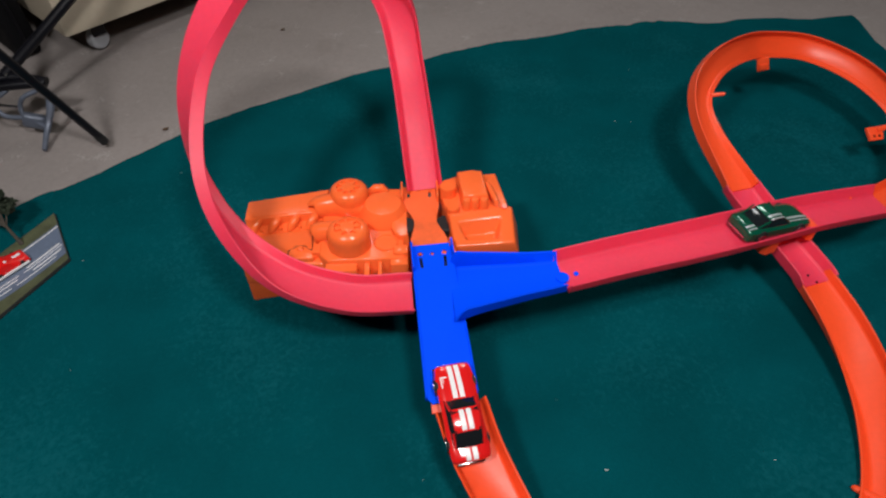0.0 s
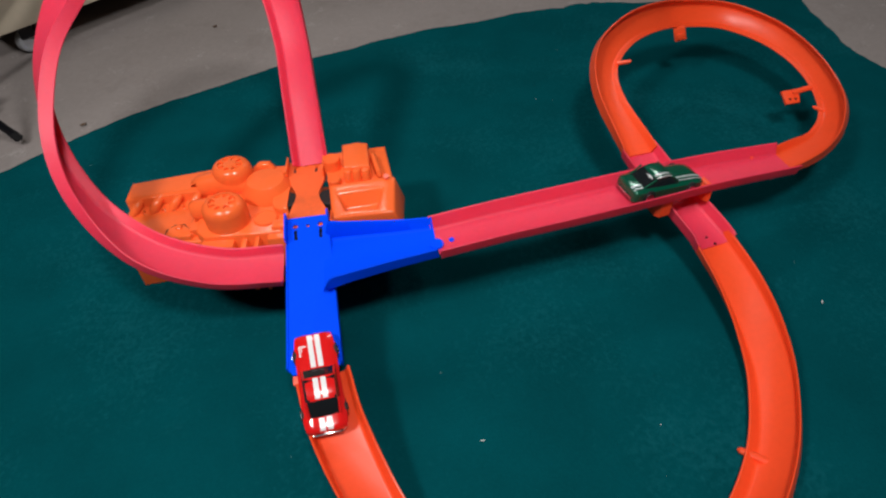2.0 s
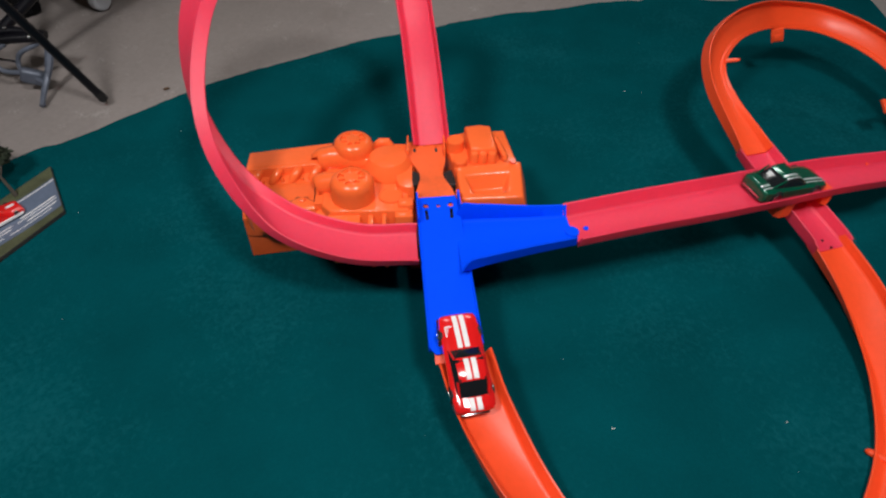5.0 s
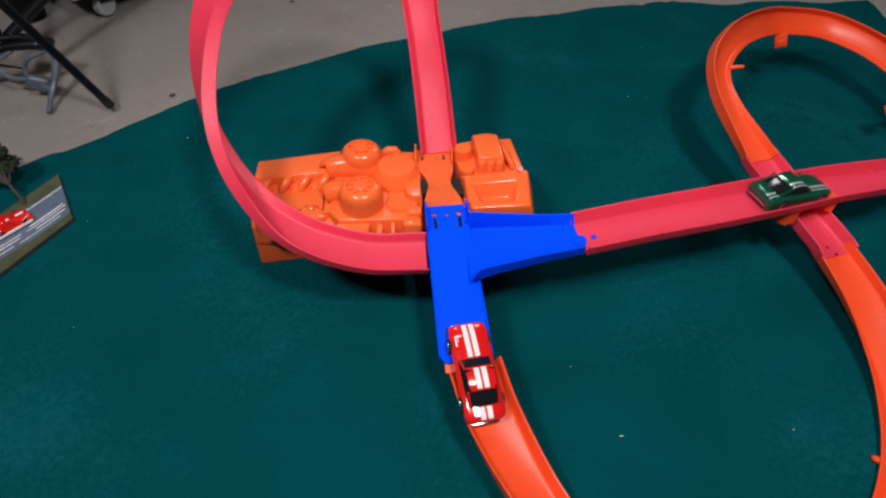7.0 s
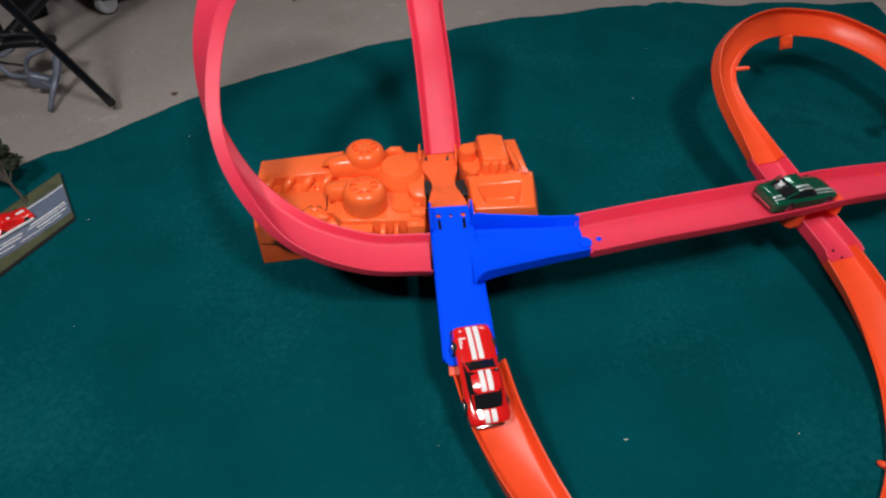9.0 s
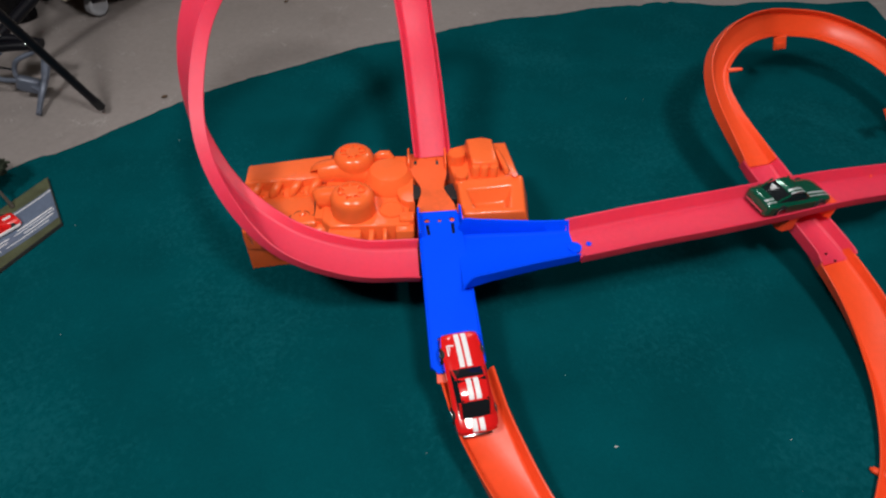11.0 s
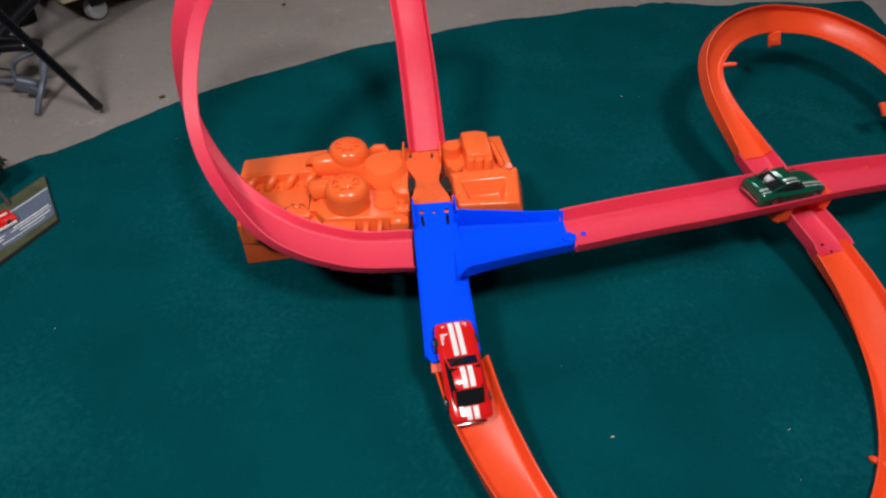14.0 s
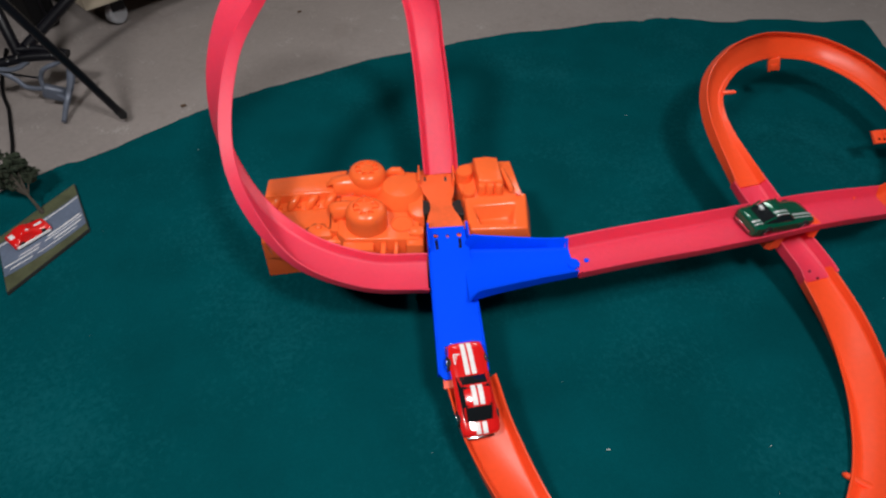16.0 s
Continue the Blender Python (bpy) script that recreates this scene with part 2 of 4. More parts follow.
def holed_plate(outline, holes, thick):
    """A flat plate with holes right through it, its top at z = 0."""
    loops = [outline] + holes
    flat = [Vector((x, y, 0)) for lp in loops for x, y in lp]
    tris = geometry.tessellate_polygon([[Vector((x, y, 0)) for x, y in lp] for lp in loops])
    bm = bmesh.new()
    top = [bm.verts.new(v) for v in flat]
    low = [bm.verts.new(v - Vector((0, 0, thick))) for v in flat]
    for a, b, c in tris:
        bm.faces.new((top[a], top[b], top[c]))
        bm.faces.new((low[c], low[b], low[a]))
    at = 0
    for lp in loops:
        n = len(lp)
        for k in range(n):
            p, q = at + k, at + (k + 1) % n
            bm.faces.new((top[p], top[q], low[q], low[p]))
        at += n
    return bm


# ---- the room ----
def build_room():
    bm = bmesh.new()
    add_box(bm, (-3.0, -2.6, -0.1), (3.2, 4.2, -0.003))
    tagged(part("floor", bm, CONCRETE), "bare grey concrete garage floor with faint stains", "floor", kind="structure")
    for name, lo, hi in (("wall_north", (-3.1, 4.2, -0.1), (3.3, 4.3, 2.5)), ("wall_south", (-3.1, -2.7, -0.1), (3.3, -2.6, 2.5)),
                         ("wall_west", (-3.1, -2.6, -0.1), (-3.0, 4.2, 2.5)), ("wall_east", (3.2, -2.6, -0.1), (3.3, 4.2, 2.5))):
        bm = bmesh.new()
        add_box(bm, lo, hi)
        tagged(part(name, bm, DIMMED_WALL), "unseen plain garage wall coloured dark to cut bounced light", "wall", kind="structure")
    bm = bmesh.new()
    add_box(bm, (-3.1, -2.7, 2.5), (3.3, 4.3, 2.6))
    tagged(part("ceiling", bm, DIMMED_WALL), "unseen plain garage ceiling coloured dark to cut bounced light", "ceiling", kind="structure")
    for eye, size, _ in UNSEEN_CEILING_LAMPS:
        lamp = thing("unseen_ceiling_lamp", "unseen white square lamp added under the ceiling", "ceiling lamp", pose(*eye), "ceiling lamps")
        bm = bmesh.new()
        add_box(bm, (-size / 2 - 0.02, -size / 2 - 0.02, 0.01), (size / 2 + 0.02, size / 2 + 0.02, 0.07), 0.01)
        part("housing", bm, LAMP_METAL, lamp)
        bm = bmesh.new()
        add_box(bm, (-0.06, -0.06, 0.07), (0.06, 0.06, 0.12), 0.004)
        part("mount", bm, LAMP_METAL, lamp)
    for eye, target, size, _ in LAMPS:
        lamp = thing("hanging_lamp", "square lamp hung from the ceiling on a thin black rod", "lamp", pose(eye[0], eye[1], 0.0), "hanging lamps")
        bm = bmesh.new()
        m = pose(-eye[0], -eye[1], 0.0) @ look(eye, target)
        add_box(bm, (-size / 2 - 0.02, -size / 2 - 0.02, 0.01), (size / 2 + 0.02, size / 2 + 0.02, 0.06), 0.01, m)
        part("housing", bm, LAMP_METAL, lamp)
        bm = bmesh.new()
        add_tube(bm, [(0, -0.03, eye[2] + 0.03), (0, -0.03, 2.49)], 0.008, 12)
        part("rod", bm, BLACK, lamp)
        bm = bmesh.new()
        add_lathe(bm, [(0.05, 2.46), (0.05, 2.49), (0.03, 2.50)], pose(0, -0.03, 0), 20)
        part("ceiling_rose", bm, BLACK, lamp)


def build_cloth():
    """The felt: a sheet with a wavy far hem and slight folds."""
    hem = spline([(-0.644, 0.398), (-0.476, 0.563), (-0.426, 0.598), (-0.329, 0.688), (-0.233, 0.758), (-0.093, 0.834), (-0.001, 0.872), (0.091, 0.909), (0.183, 0.929), (0.280, 0.958), (0.412, 0.967), (0.692, 0.977)], 12)
    side = spline([(0.692, 0.977), (0.683, 0.882), (0.683, 0.779), (0.700, 0.715), (0.773, 0.515), (0.865, 0.105), (0.947, -0.380)], 10)[1:]
    outline = [tuple(p) for p in hem] + [tuple(p) for p in side] + [(0.3, -0.5), (-0.4, -0.5), (-0.75, -0.3), (-0.72, 0.1)]
    rnd = random.Random(3)
    outline = [(x + rnd.uniform(-1, 1) * 0.0015, y + (rnd.uniform(-1, 1) * 0.003 + 0.005 * math.sin(x * 38)) * (0.25 if x < 0.3 else 1.0)) for x, y in outline]
    cx, cy = 0.1, 0.35
    bm = bmesh.new()
    rings = []
    m = 26
    for k in range(m + 1):
        s = (k / m) ** 0.8
        ring = []
        for x, y in outline:
            px, py = cx + (x - cx) * s, cy + (y - cy) * s
            d = noise.noise((px * 5, py * 5, 0.3)) * 0.0012 + 0.0012
            if k == m:
                d += 0.0035 * max(0, noise.noise((px * 14, py * 14, 4.0)))
            ring.append(bm.verts.new((px, py, d if k else 0.001)))
        rings.append(ring)
    n = len(outline)
    for a, b in zip(rings, rings[1:]):
        for j in range(n):
            i = (j + 1) % n
            bm.faces.new((a[j], a[i], b[i], b[j]))
    bmesh.ops.remove_doubles(bm, verts=bm.verts[:], dist=1e-5)
    r = bmesh.ops.extrude_face_region(bm, geom=bm.faces[:])
    bmesh.ops.translate(bm, vec=(0, 0, -0.0028), verts=[g for g in r["geom"] if isinstance(g, bmesh.types.BMVert)])
    tagged(part("floor_cloth", bm, FELT, smooth=1.2), "dark green felt cloth with a wavy hem spread on concrete", "cloth")


# ---- the track ----
def build_loop_track():
    t = thing("loop_track", "tall pink plastic toy track bent into a twisted loop", "toy track")
    way = [
        (-0.0143, 0.4755, 0.0868, -0.100, -0.250, 0.970),
        (-0.0202, 0.5220, 0.1292, -0.200, -0.617, 0.668),
        (-0.0279, 0.5715, 0.1667, -0.150, -0.948, 0.229),
        (-0.0378, 0.5935, 0.2140, -0.240, -0.963, -0.121),
        (-0.0654, 0.5865, 0.2606, -0.484, -0.693, -0.585),
        (-0.1074, 0.5602, 0.2823, -0.078, -0.220, -0.953),
        (-0.1497, 0.5285, 0.2741, 0.142, 0.395, -0.864),
        (-0.1816, 0.4975, 0.2410, 0.441, 0.536, -0.668),
        (-0.1946, 0.4566, 0.2096, 0.740, 0.517, -0.486),
        (-0.1919, 0.4159, 0.1687, 0.845, 0.444, 0.010),
        (-0.1701, 0.3827, 0.1301, 0.847, 0.346, 0.539),
        (-0.1308, 0.3613, 0.0974, 0.404, 0.043, 0.850),
        (-0.0772, 0.3512, 0.0822, 0.002, -0.071, 0.945),
        (-0.0265, 0.3548, 0.0775, -0.015, -0.166, 0.968),
    ]
    rows = [(x, y, z, 0, 0.0332 if k < 3 else 0.036, 0.008, 0.008, ux, uy, uz) for k, (x, y, z, ux, uy, uz) in enumerate(way)]
    channel(t, PINK, rows, 10)


def build_straight_track():
    t = thing("straight_track", "pink plastic straight toy track bridging another track", "toy track")
    channel(t, PINK, [
        (0.0950, 0.3629, 0.0876, 0, 0.0393, 0.0115, 0.0095),
        (0.1508, 0.3777, 0.0876, 0, 0.0396, 0.0115, 0.0095),
        (0.2131, 0.3939, 0.0861, 0, 0.0404, 0.0115, 0.0095),
        (0.2757, 0.4137, 0.0818, 0, 0.0400, 0.0115, 0.0095),
        (0.3413, 0.4357, 0.0761, 0, 0.0384, 0.0112, 0.0095),
        (0.4200, 0.4548, 0.0720, 0, 0.0367, 0.0100, 0.0095),
    ], 6, flare=0.003)
    dot = bmesh.new()
    add_lathe(dot, [(0.0068, -0.0005), (0.0068, 0.0004), (0.006, 0.0008)], pose(0.2715, 0.4130, 0.0824, 0, 4, 15))
    part("support_peg", dot, ORANGE, t, "round orange peg showing through the floor")
    for x, y in ((0.2555, 0.4080), (0.2860, 0.4170)):
        b = bmesh.new()
        add_lathe(b, [(0.0014, -0.0005), (0.0014, 0.0007), (0.0006, 0.0012)], pose(x, y, 0.0824), 10)
        part("rivet", b, PINK, t)
    b = bmesh.new()
    add_lathe(b, [(0.0022, -0.0005), (0.0022, 0.0006)], pose(0.1080, 0.3650, 0.0878), 14)
    part("hole_plug", b, BLUE, t, "small blue peg")


def build_far_curve():
    t = thing("far_curve_track", "orange plastic banked turn of toy track", "toy track")
    channel(t, ORANGE, [
        (0.3957, 0.4490, 0.0694, -1.0, 0.0305, 0.0060, 0.0055),
        (0.4489, 0.4741, 0.0661, 11.1, 0.0358, 0.0073, 0.0100),
        (0.4916, 0.5099, 0.0623, 33.4, 0.0329, 0.0042, 0.0100),
        (0.5210, 0.5583, 0.0636, 50.1, 0.0291, 0.0029, 0.0100),
        (0.5270, 0.6231, 0.0711, 58.0, 0.0269, 0.0030, 0.0100),
        (0.5071, 0.6823, 0.0788, 57.2, 0.0279, 0.0030, 0.0100),
        (0.4633, 0.7225, 0.0851, 55.6, 0.0294, 0.0030, 0.0100),
        (0.4066, 0.7211, 0.0920, 54.4, 0.0302, 0.0030, 0.0100),
        (0.3568, 0.6898, 0.1036, 53.5, 0.0312, 0.0030, 0.0100),
        (0.3141, 0.6509, 0.1079, 50.1, 0.0327, 0.0030, 0.0100),
        (0.2834, 0.6042, 0.1021, 38.0, 0.0349, 0.0031, 0.0100),
        (0.2760, 0.5481, 0.0921, 19.0, 0.0359, 0.0043, 0.0101),
        (0.2917, 0.4792, 0.0728, 0.3, 0.0342, 0.0080, 0.0090),
    ], 10)


def build_lower_track():
    t = thing("lower_track", "short pink plastic toy track passing under the bridge", "toy track")
    channel(t, PINK, [
        (0.2904, 0.4849, 0.0729, 0, 0.0365, 0.0085, 0.0085),
        (0.3026, 0.4545, 0.0627, 0, 0.0372, 0.0105, 0.0105),
        (0.3226, 0.4213, 0.0500, 0, 0.0378, 0.0105, 0.0105),
        (0.3349, 0.3966, 0.0421, 0, 0.0382, 0.0105, 0.0105),
        (0.3383, 0.3859, 0.0396, 0, 0.0385, 0.0095, 0.0095),
    ], 6)
    # no holes are cut: black dots give the shade inside them
    for x, y, z in ((0.3400, 0.3875, 0.0408), (0.3345, 0.3945, 0.0422)):
        b = bmesh.new()
        add_lathe(b, [(0.0010, -0.0008), (0.0010, 0.0005), (0.0006, 0.0005), (0.0005, -0.0002)], pose(x, y, z, -13, 0, 0), 12)
        part("peg_hole_shade", b, BLACK, t, "black dot for the shade in a peg hole")


def crossing_frame():
    """The crossing's own frame, along its inclined floor from the near end, and its length."""
    near, far = Vector((0.0033, 0.2690, 0.0575)), Vector((-0.0104, 0.4010, 0.0895))
    along = (far - near).normalized()
    right = along.cross(Vector((0, 0, 1))).normalized()
    m = Matrix((right, along, right.cross(along))).transposed().to_4x4()
    m.translation = near
    return m, (far - near).length


def build_near_curve():
    t = thing("near_curve_track", "orange plastic banked turn of toy track with a small peg", "toy track")
    channel(t, ORANGE, [
        (0.3359, 0.3954, 0.0398, 0.3, 0.0366, 0.0090, 0.0090),
        (0.3483, 0.3472, 0.0295, -11.4, 0.0366, 0.0080, 0.0092),
        (0.3532, 0.3024, 0.0191, -24.6, 0.0357, 0.0072, 0.0096),
        (0.3474, 0.2576, 0.0126, -34.7, 0.0345, 0.0066, 0.0098),
        (0.3247, 0.2036, 0.0103, -40.3, 0.0342, 0.0064, 0.0100),
        (0.2847, 0.1541, 0.0108, -41.2, 0.0346, 0.0064, 0.0100),
        (0.2347, 0.1180, 0.0147, -38.6, 0.0354, 0.0064, 0.0100),
        (0.1804, 0.0997, 0.0176, -34.4, 0.0358, 0.0066, 0.0100),
        (0.1265, 0.1030, 0.0195, -33.2, 0.0361, 0.0068, 0.0100),
        (0.0792, 0.1303, 0.0225, -28.8, 0.0367, 0.0072, 0.0098),
        (0.0463, 0.1789, 0.0256, -15.3, 0.0379, 0.0082, 0.0095),
        (0.0218, 0.2289, 0.0383, 1.1, 0.0396, 0.0090, 0.0094),
        (0.0090, 0.2691, 0.0501, 6.5, 0.0401, 0.0075, 0.0075),
    ], 10)
    m, _ = crossing_frame()
    bm = bmesh.new()
    add_prism(bm, [(-0.0165, -0.006), (0.0165, -0.006), (0.0160, 0.034), (0.0060, 0.038), (-0.0060, 0.038), (-0.0160, 0.034)], -0.0050, -0.0034, m, 0.0003)
    part("tongue", bm, ORANGE, t, "flat tongue slid under the blue crossing")
    bm = bmesh.new()
    add_lathe(bm, [(0.0050, -0.0050), (0.0050, -0.0034), (0.0046, -0.0030)], m @ pose(0, -0.0015, 0), 16)
    part("locating_boss", bm, ORANGE, t)


def build_crossing():
    """The blue piece: an inclined channel with a branch to one side."""
    t = thing("crossing_track", "bright blue plastic crossing piece with slotted ends", "toy track")
    m, length = crossing_frame()
    h = 0.0195
    g = 0.0170
    outline = [(-h + 0.004, 0.0), (-0.009, 0.0005), (-0.005, 0.004), (0.005, 0.004), (0.009, 0.0005), (h - 0.004, 0.0), (h, 0.005),
               (g, length), (-g, length), (-h, 0.005)]

    def slot(x, y0, y1, r, lean):
        return [(x - r, y0), (x + r, y0), (x + r + lean, y1), (x - r + lean, y1)]
    holes = [slot(-0.0115, 0.006, 0.027, 0.0016, 0.0005), slot(0.0115, 0.006, 0.027, 0.0016, -0.0005), disc(0, 0.0130, 0.0019, 12),
             slot(-0.010, length - 0.022, length - 0.0120, 0.0013, -0.0004), slot(0.010, length - 0.022, length - 0.0120, 0.0013, 0.0004),
             disc(-0.0103, length - 0.0085, 0.0023, 10), disc(0.0103, length - 0.0085, 0.0023, 10), disc(0, length - 0.009, 0.0016, 10)]
    bm = holed_plate(outline, holes, 0.0016)
    bmesh.ops.transform(bm, matrix=m, verts=bm.verts[:])
    part("floor_plate", bm, BLUE, t)
    # dark plates added under the far slots for the hollow's shade and spring
    for x in (-0.0102, 0.0102):
        bm = bmesh.new()
        add_box(bm, (x - 0.0042, length - 0.0245, -0.0046), (x + 0.0042, length - 0.0050, -0.0032), 0.0004, m)
        part("slot_shade_plate", bm, DARK_METAL, t, "dark plate for the shade and spring inside a slot")
    for side, y0, y1, z0, z1 in ((-1, 0.005, 0.111, -0.0075, 0.0012), (1, 0.005, 0.078, -0.0075, 0.0012), (-1, 0.112, length, -0.004, 0.0085), (1, 0.122, length, -0.004, 0.0085)):
        bm = bmesh.new()
        u0, u1 = y0 / length, y1 / length
        xa, xb = side * (h + (g - h) * u0), side * (h + (g - h) * u1)
        add_prism(bm, [(xa - 0.0008, y0), (xa + 0.0008, y0), (xb + 0.0008, y1), (xb - 0.0008, y1)], z0, z1, m, 0.0004)
        part("rail", bm, BLUE, t)
    channel(t, BLUE, [
        (0.0060, 0.3560, 0.0790, 0, 0.0600, 0.0005, 0.0005),
        (0.0140, 0.3566, 0.0800, 0, 0.0575, 0.0165, 0.0106),
        (0.0260, 0.3575, 0.0820, 0, 0.0535, 0.0155, 0.0103),
        (0.0400, 0.3586, 0.0835, 0, 0.0495, 0.0142, 0.0100),
        (0.0600, 0.3602, 0.0855, 0, 0.0440, 0.0122, 0.0095),
        (0.0760, 0.3614, 0.0872, 0, 0.0405, 0.0108, 0.0091),
        (0.0955, 0.3634, 0.0888, 0, 0.0369, 0.0098, 0.0088),
    ], 6)
    bm = bmesh.new()
    add_prism(bm, disc(0.0960, 0.3604, 0.0055, 18), 0.0875, 0.0894)
    part("tongue", bm, BLUE, t)
    bm = bmesh.new()
    add_prism(bm, [(-0.018, 0.358), (0.002, 0.358), (0.002, 0.380), (-0.018, 0.380)], 0.001, 0.0775, taper=0.85)
    part("foot", bm, BLUE, t)


build_room()
build_cloth()
build_loop_track()
build_straight_track()
build_far_curve()
build_lower_track()
build_near_curve()
build_crossing()


# ---- the booster ----
def spoked_cap(parent, x, y, z0, z1, r):
    """A round turbo cover with a rounded shoulder and a ring of short raised spokes."""
    bm = bmesh.new()
    add_lathe(bm, [(r * 1.02, z0), (r, z1 - 0.0085), (r * 0.985, z1 - 0.006), (r * 0.93, z1 - 0.0032), (r * 0.82, z1 - 0.0011), (r * 0.70, z1 - 0.0003), (r * 0.62, z1), (r * 0.58, z1 - 0.0024), (0.001, z1 - 0.0024)], pose(x, y, 0), 44)
    cap = part("turbo_cover", bm, ORANGE_BODY, parent, smooth=0.8)
    for k in range(8):
        bm = bmesh.new()
        add_box(bm, (r * 0.30, -0.0013, z1 - 0.0028), (r * 0.600, 0.0013, z1 - 0.0003), 0.0004, pose(x, y, 0, 0, 0, 45 * k + 10))
        part("spoke", bm, ORANGE_BODY, cap)
    bm = bmesh.new()
    add_lathe(bm, [(r * 0.34, z1 - 0.0028), (r * 0.34, z1 - 0.0003), (r * 0.24, z1), (0.0003, z1)], pose(x, y, 0), 12)
    part("hub", bm, ORANGE_BODY, cap)


def build_booster():
    t = thing("track_booster", "glossy orange plastic booster moulded like a car engine", "track booster", pose(0.0071, 0.0395, 0.0, 0, 0, 1.7) @ Matrix.Diagonal((0.99, 0.908, 1.06, 1)))
    bm = bmesh.new()
    add_prism(bm, [(-0.1830, 0.424), (-0.1815, 0.4205), (-0.1255, 0.4290), (-0.110, 0.438), (-0.030, 0.436), (-0.030, 0.484), (-0.172, 0.482), (-0.180, 0.474)], 0.0015, 0.0285, bevel=0.0016, taper=0.99)
    part("base", bm, ORANGE_BODY, t)
    bm = bmesh.new()
    add_prism(bm, [(-0.1808, 0.4200), (-0.1200, 0.4190), (-0.1200, 0.4700), (-0.1770, 0.4740), (-0.1850, 0.4400)], 0.0270, 0.0472, bevel=0.0010, taper=0.995)
    part("end_ledge", bm, ORANGE_BODY, t)
    bm = bmesh.new()
    add_prism(bm, [(-0.176, 0.416), (-0.168, 0.404), (-0.034, 0.396), (-0.030, 0.400), (-0.030, 0.480), (-0.100, 0.486), (-0.172, 0.474), (-0.178, 0.446)], 0.0450, 0.0655, bevel=0.002, taper=0.985)
    part("engine_block", bm, ORANGE_BODY, t)
    # long valve cover along the back, with a chamfered end
    bm = bmesh.new()
    add_prism(bm, [(-0.1765, 0.452), (-0.172, 0.4505), (-0.106, 0.4585), (-0.100, 0.4930), (-0.1755, 0.4785), (-0.1768, 0.4770)], 0.055, 0.0780, bevel=0.0010, taper=0.975)
    cover = part("rear_valve_cover", bm, ORANGE_BODY, t)
    bm = bmesh.new()
    add_tube(bm, [(-0.1705, 0.4545, 0.0776), (-0.140, 0.4580, 0.0778), (-0.110, 0.4620, 0.0778)], 0.0010, 8)
    part("ridge", bm, ORANGE_BODY, cover)
    # slope under it with slanted runners
    bm = bmesh.new()
    lo = [(-0.1760, 0.4395, 0.060), (-0.108, 0.4460, 0.060), (-0.106, 0.4600, 0.060), (-0.1755, 0.4530, 0.060)]
    hi = [(-0.1755, 0.4410, 0.0672), (-0.109, 0.4475, 0.0680), (-0.106, 0.4600, 0.0698), (-0.1745, 0.4530, 0.0698)]
    va, vb = [bm.verts.new(p) for p in lo], [bm.verts.new(p) for p in hi]
    for k in range(4):
        bm.faces.new((va[k], va[(k + 1) % 4], vb[(k + 1) % 4], vb[k]))
    bm.faces.new(vb)
    bm.faces.new(va[::-1])
    slope = part("runner_slope", bm, ORANGE_BODY, t)
    for k in range(4):
        x = -0.1700 + 0.0172 * k
        y = 0.4440 + 0.0018 * k
        bm = bmesh.new()
        add_tube(bm, [(x - 0.0015, y - 0.0015, 0.0672), (x + 0.001, y + 0.0010, 0.0700), (x + 0.0050, y + 0.0058, 0.0738), (x + 0.0078, y + 0.0092, 0.0752)], [0.0024, 0.0043, 0.0040, 0.0022], 12)
        part("runner", bm, ORANGE_BODY, slope)
        bm = bmesh.new()
        add_lathe(bm, [(0.0017, 0.066), (0.0017, 0.0700), (0.0010, 0.0710)], pose(x + 0.0085, y + 0.0012, 0), 10)
        part("stud", bm, ORANGE_BODY, slope)
    # low panel in front of the runners
    bm = bmesh.new()
    add_prism(bm, [(-0.171, 0.414), (-0.166, 0.405), (-0.112, 0.4035), (-0.1085, 0.408), (-0.1130, 0.4465), (-0.172, 0.4400)], 0.055, 0.0688, bevel=0.0015, taper=0.985)
    cover = part("front_valve_cover", bm, ORANGE_BODY, t)
    bm = bmesh.new()
    add_prism(bm, [(-0.134, 0.404), (-0.111, 0.4035), (-0.1105, 0.411), (-0.1135, 0.415), (-0.1165, 0.4155), (-0.1195, 0.4205), (-0.1275, 0.4210), (-0.1305, 0.4165), (-0.1330, 0.4155)], 0.066, 0.0698, bevel=0.0006, taper=0.985)
    flange = part("bolt_flange", bm, ORANGE_BODY, cover)
    bm = bmesh.new()
    add_lathe(bm, [(0.0030, 0.069), (0.0030, 0.0712), (0.0022, 0.0718)], pose(-0.1235, 0.4165, 0), 12)
    part("bolt", bm, ORANGE_BODY, flange)
    # raised strips whose dark colour stands for shade in the parting grooves
    for pts in ([(-0.1345, 0.4050, 0.0689), (-0.1337, 0.4160, 0.0689), (-0.1310, 0.4172, 0.0689), (-0.1280, 0.4217, 0.0689), (-0.1192, 0.4212, 0.0689), (-0.1163, 0.4162, 0.0689), (-0.1130, 0.4157, 0.0689)],
                [(-0.1128, 0.4160, 0.0690), (-0.1136, 0.4300, 0.0690), (-0.1142, 0.4440, 0.0690)]):
        bm = bmesh.new()
        add_tube(bm, pts, 0.00055, 6)
        part("seam_shade", bm, SEAM_SHADE, cover, "thin dark strip for the shade in a parting groove")
    # bracket with an eyelet
    bm = holed_plate([(-0.1120, 0.4080), (-0.1045, 0.4080), (-0.1040, 0.4380), (-0.1115, 0.4390)], [disc(-0.1080, 0.4215, 0.0019, 12)], 0.006)
    bmesh.ops.translate(bm, vec=(0, 0, 0.0722), verts=bm.verts[:])
    part("bracket", bm, ORANGE_BODY, t)
    bm = bmesh.new()
